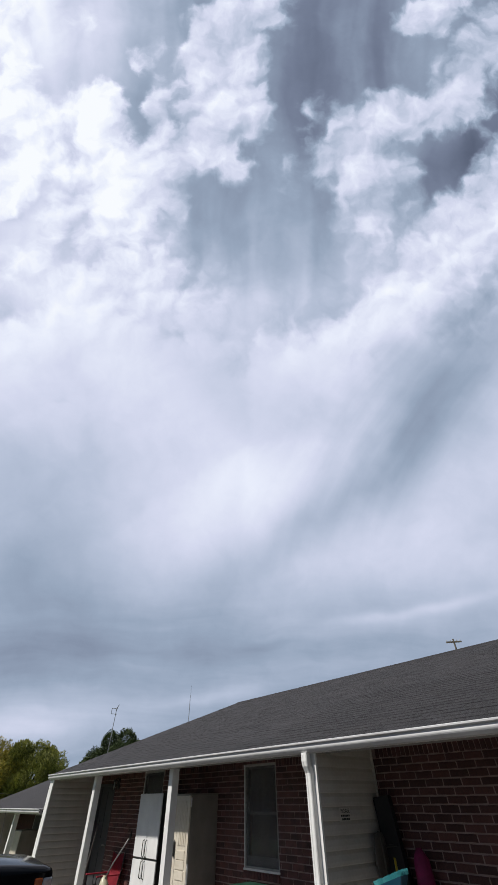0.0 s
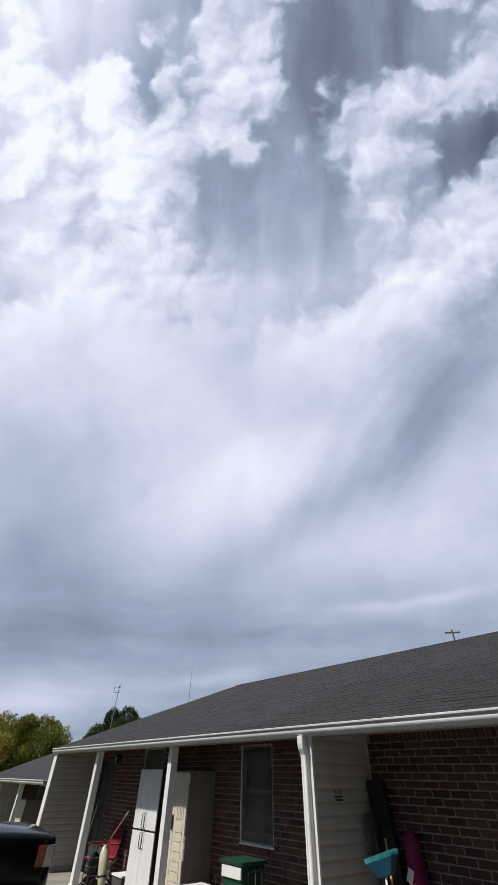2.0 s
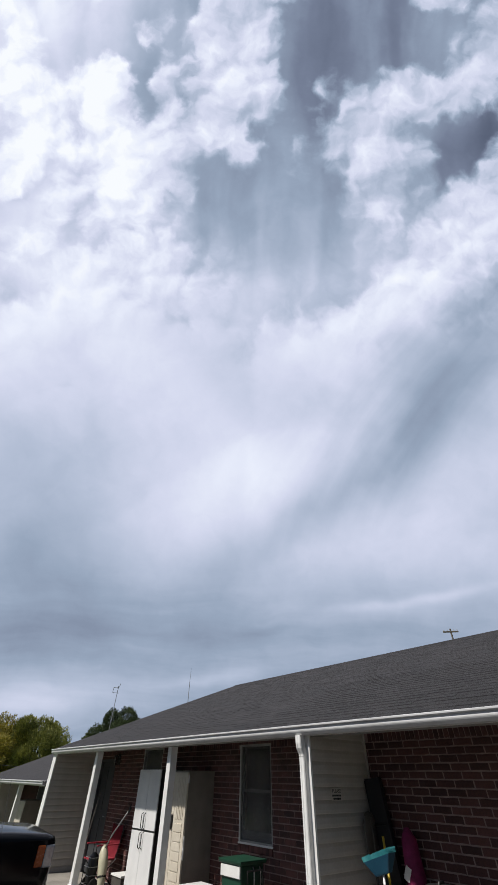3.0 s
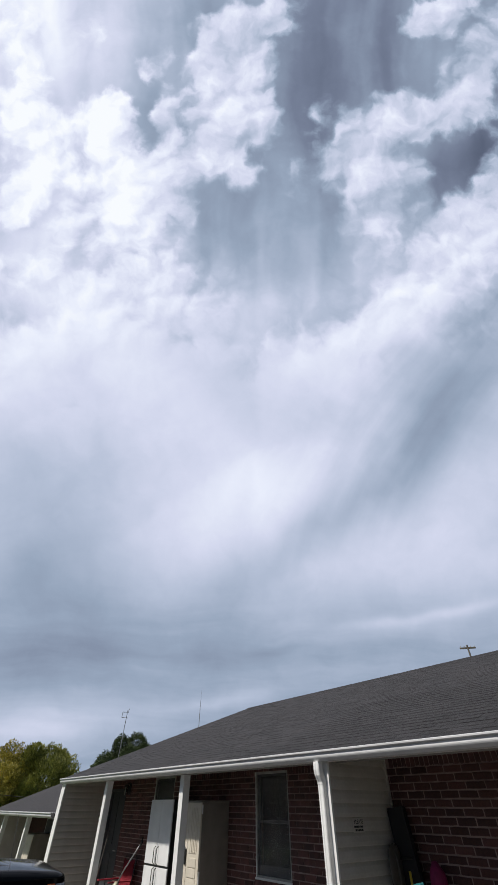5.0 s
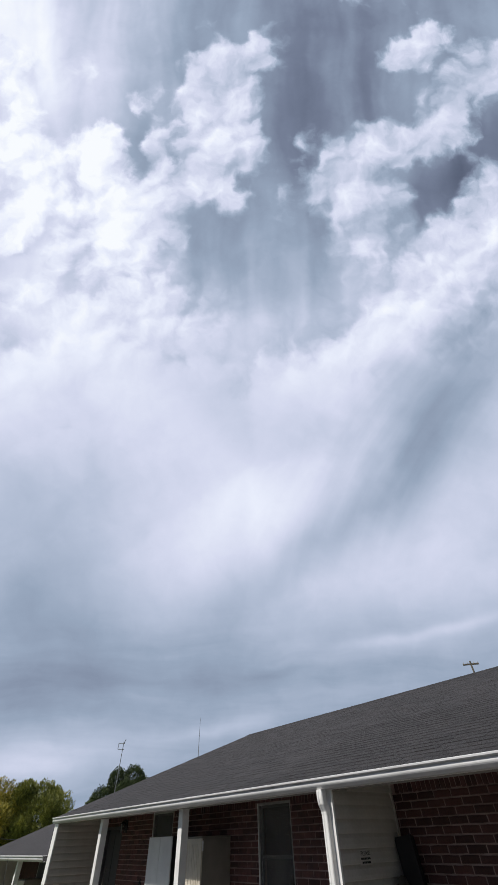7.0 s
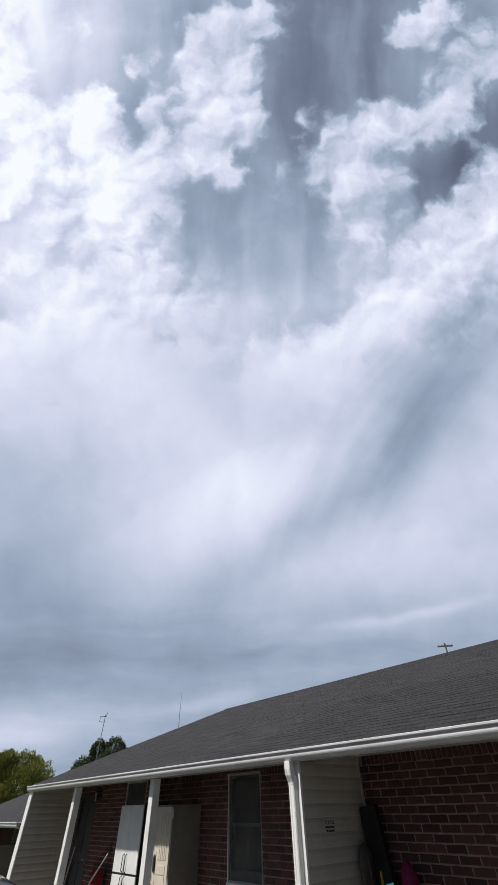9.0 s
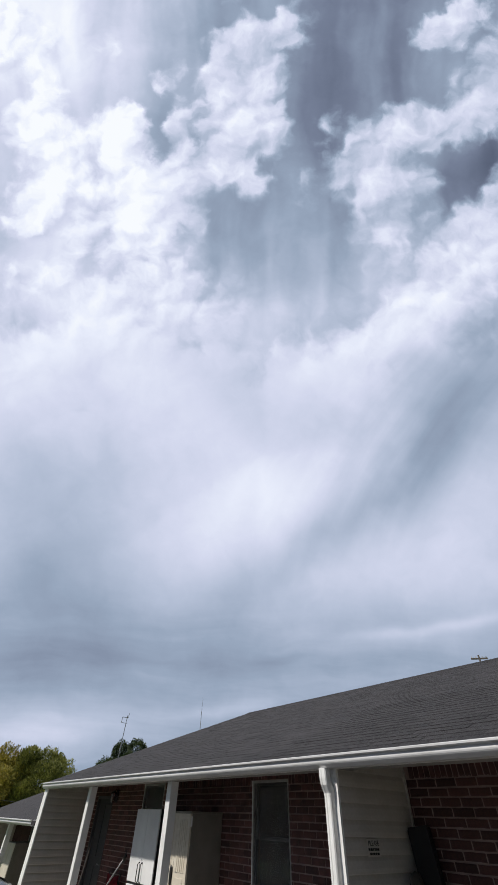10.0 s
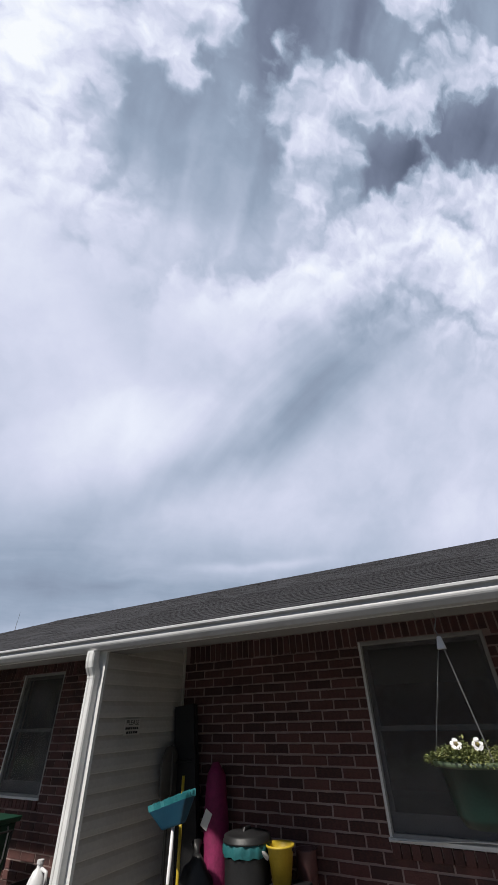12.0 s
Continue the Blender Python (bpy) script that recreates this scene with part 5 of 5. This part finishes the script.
lp = utility_pole(spot(9.25, 43, GZ), 1.77 - GZ + 43 * math.tan(radians(4.1)), "wooden utility pole with a grey transformer among trees", 0.45, True)
rp = utility_pole(spot(65.6, 48, -0.06), 1.77 + 0.06 + 48 * math.tan(radians(14.0)), "wooden utility pole with crossarm behind the roof ridge", 0.75, False)
rp.rotation_euler = (0, 0, radians(-50))
cable = thing("power_line", "thin sagging power line in front of the trees", "cable")
a, b = spot(9.25, 42.8, 2.55), spot(30, 42.8, 2.3)
part("wire", tube([a.lerp(b, k / 12) - Vector((0, 0, 0.35 * (1 - (2 * k / 12 - 1) ** 2))) for k in range(13)], 0.018, 5), BLACK, cable)


def mast(az, dist, low, high, label, boom):
    base, top = 1.77 + dist * math.tan(radians(low)) - 4.5, 1.77 + dist * math.tan(radians(high))
    m = thing("antenna_mast", label, "antenna", spot(az, dist, GZ))
    part("pole", tube(((0, 0, 0), (0, 0, top - GZ)), (0.055, 0.035), 6), WIRE, m)
    h = top - GZ
    if boom:
        for z in (h - 0.2, h - 0.76):
            part("boom", tube(((-0.56, 0, z), (0.16, 0, z)), 0.03, 6), WIRE, m)
        part("element", tube(((-0.55, 0, h - 0.2), (-0.55, 0, h - 0.76)), 0.03, 6), WIRE, m)
        part("element", tube(((0.03, 0, h - 0.25), (0.2, 0, h + 0.25)), 0.03, 6), WIRE, m)
    else:
        part("whip", tube(((0, 0, h), (0.05, 0, h + 1.5)), (0.022, 0.010), 5), WIRE, m)
    return m


mast(23.25, 60, 4.3, 8.2, "thin television aerial mast with a small square loop", True).rotation_euler = (0, radians(1.5), radians(-22))
mast(32.15, 56, 7.0, 9.0, "thin whip aerial standing behind the roof", False)


# ---- brickwork ----
HOLES = (W1, W2, W3, DOOR)
SILL_H = 0.105
top_z = math.floor((CEIL_Z - 0.125) / COURSE) * COURSE


def brick_rows(y0, y1):
    """Running bond: (y from, y to, z from, z to) of every brick, cut round the openings and their sills."""
    k = 0
    while k * COURSE < top_z - 0.03:
        z0, z1 = k * COURSE + JOINT / 2, (k + 1) * COURSE - JOINT / 2
        y = math.floor(y0 / BRICK_L) * BRICK_L + (BRICK_L / 2 if k % 2 else 0) + 0.06
        while y < y1:
            spans = [(max(y + JOINT / 2, y0), min(y + BRICK_L - JOINT / 2, y1))]
            zm = (z0 + z1) / 2
            for h in HOLES:
                if h[2] - SILL_H < zm < h[3]:
                    cut = []
                    for a, b in spans:
                        if b <= h[0] - 0.005 or a >= h[1] + 0.005:
                            cut.append((a, b))
                        else:
                            if a < h[0] - 0.02:
                                cut.append((a, h[0] - 0.005))
                            if b > h[1] + 0.02:
                                cut.append((h[1] + 0.005, b))
                    spans = cut
            for a, b in spans:
                if b - a > 0.02:
                    yield a, b, z0, z1
            y += BRICK_L
        k += 1


def unit_brick(rnd):
    """A brick with slightly worn, uneven edges, in a unit square."""
    rim = [(0, 0), (0.3, 0), (0.68, 0), (1, 0), (1, 0.5), (1, 1), (0.66, 1), (0.33, 1), (0, 1), (0, 0.5)]
    rim = [(y + rnd.uniform(-0.009, 0.009), z + rnd.uniform(-0.04, 0.04)) for y, z in rim]
    n = len(rim)
    face = [(0.004, y, z) for y, z in rim] + [(0.0, 0.5 + (y - 0.5) * 0.96, 0.5 + (z - 0.5) * 0.9) for y, z in rim]
    back = [(0.06, y, z) for y, z in rim]
    faces = [tuple(range(2 * n - 1, n - 1, -1))]
    for i in range(n):
        j = (i + 1) % n
        faces += [(n + i, n + j, j, i), (i, j, 2 * n + j, 2 * n + i)]
    me = bpy.data.meshes.new("brick")
    me.from_pydata(face + back, [], faces)
    me.materials.append(BRICK)
    return me


rnd = random.Random(21)
brick_meshes = [unit_brick(rnd) for _ in range(8)]
single, verts, faces = 0, [], []
CUBE = ((0, 1, 3, 2), (4, 6, 7, 5), (0, 4, 5, 1), (2, 3, 7, 6), (0, 2, 6, 4), (1, 5, 7, 3))


def place_brick(a, b, z0, z1, alone, deep=0.0):
    off = rnd.uniform(-0.002, 0.0025) - deep
    if alone:
        o = new("brick", rnd.choice(brick_meshes))
        o.parent = west
        o.matrix_basis = Matrix.Translation((WALL_X + off, a, z0)) @ Matrix.Diagonal((1, b - a, z1 - z0, 1))
    else:
        i = len(verts)
        j = [rnd.uniform(-0.0015, 0.0015) for _ in range(2)]
        verts.extend((x, y, z) for x in (WALL_X + off, WALL_X + 0.06) for y in (a + j[0], b + j[0]) for z in (z0 + j[1], z1 + j[1]))
        faces.extend(tuple(i + q for q in f) for f in CUBE)


for a, b, z0, z1 in list(brick_rows(-3.0, 4.33)) + list(brick_rows(4.47, 13.55)):
    alone = 2.34 <= a and b <= 4.34 and z0 > 0.3
    place_brick(a, b, z0, z1, alone)
y = -3.0
while y < 13.5:                          # soldier course under the eaves
    if not 4.26 < y < 4.47:
        low = max([top_z + JOINT / 2] + [h[3] + 0.006 for h in HOLES if h[0] - 0.06 < y < h[1]])
        place_brick(y + 0.006, y + 0.062, low, CEIL_Z - 0.008, 2.3 < y < 4.2)
    y += 0.0685
for h in (W1, W2, W3):                   # rowlock sills
    n = int((h[1] - h[0]) / 0.0685)
    w = (h[1] - h[0]) / n
    for k in range(n):
        place_brick(h[0] + k * w + 0.005, h[0] + (k + 1) * w - 0.005, h[2] - SILL_H + 0.006, h[2] - 0.019, h is W2, 0.018)
me = bpy.data.meshes.new("brickwork")
me.from_pydata(verts, [], faces)
me.materials.append(BRICK)
rest = tagged(new("brickwork", me), kind="stuff")
rest.parent = west

# ---- shingles ----
run = Vector((RIDGE_X - EAVE_X - 0.06, 0, RIDGE_Z - EAVE_Z - 0.0))
length = run.length
along = run.normalized()
lift = Vector((-along.z, 0, along.x))
start = Vector((EAVE_X + 0.065, 0, EAVE_Z + 0.004))
EXPOSE, TAB = 0.143, 0.305
tab_me = bpy.data.meshes.new("shingle")


def tab_corners(s0, s1, ya, yb, lip):
    for s, up in ((s0, lip), (s1, 0.003)):
        for y in (ya, yb):
            for t in (-0.008, up):
                yield start + along * s + lift * t + Vector((0, y, 0))


rot = Matrix((along, Vector((0, 1, 0)), lift)).transposed().to_4x4()
bm = bmesh.new()
vv = [bm.verts.new((x, y, z)) for x, up in ((0, 1.0), (1, 0.3)) for y in (0, 1) for z in (-0.6, up)]
for f in CUBE:
    bm.faces.new([vv[i] for i in f])
bm.to_mesh(tab_me), bm.free()
tab_me.materials.append(SHINGLE)
verts, faces = [], []
rows_n = int(length / EXPOSE)
for r in range(rows_n):
    s0, s1 = r * EXPOSE, min((r + 1) * EXPOSE + 0.012, length)
    y = NEAR_Y + (r * 0.127) % TAB - TAB
    while y < END_Y:
        ya, yb = max(y + 0.003, NEAR_Y), min(y + TAB - 0.003, END_Y + 0.015)
        if yb - ya > 0.02:
            lip = rnd.uniform(0.003, 0.0065)
            jit = rnd.uniform(-0.004, 0.004)
            if 0.9 < y < 5.4 and r < 19:
                o = new("shingle", tab_me)
                o.parent = roof
                o.matrix_basis = Matrix.Translation(start + along * (s0 + jit) + Vector((0, ya, 0))) @ rot @ Matrix.Diagonal((s1 - s0 - jit, yb - ya, lip, 1))
            else:
                i = len(verts)
                verts.extend(tuple(p) for p in tab_corners(s0 + jit, s1, ya, yb, lip))
                faces.extend(tuple(i + q for q in f) for f in CUBE)
        y += TAB
me = bpy.data.meshes.new("shingles")
me.from_pydata(verts, [], faces)
me.materials.append(SHINGLE)
rest = tagged(new("shingles", me), kind="stuff")
rest.parent = roof
cap = part("ridge_cap", extrude_y(((RIDGE_X - 0.14, RIDGE_Z - 0.038), (RIDGE_X, RIDGE_Z + 0.018), (RIDGE_X + 0.14, RIDGE_Z - 0.038), (RIDGE_X, RIDGE_Z - 0.01)), NEAR_Y, END_Y + 0.01), SHINGLE, roof)
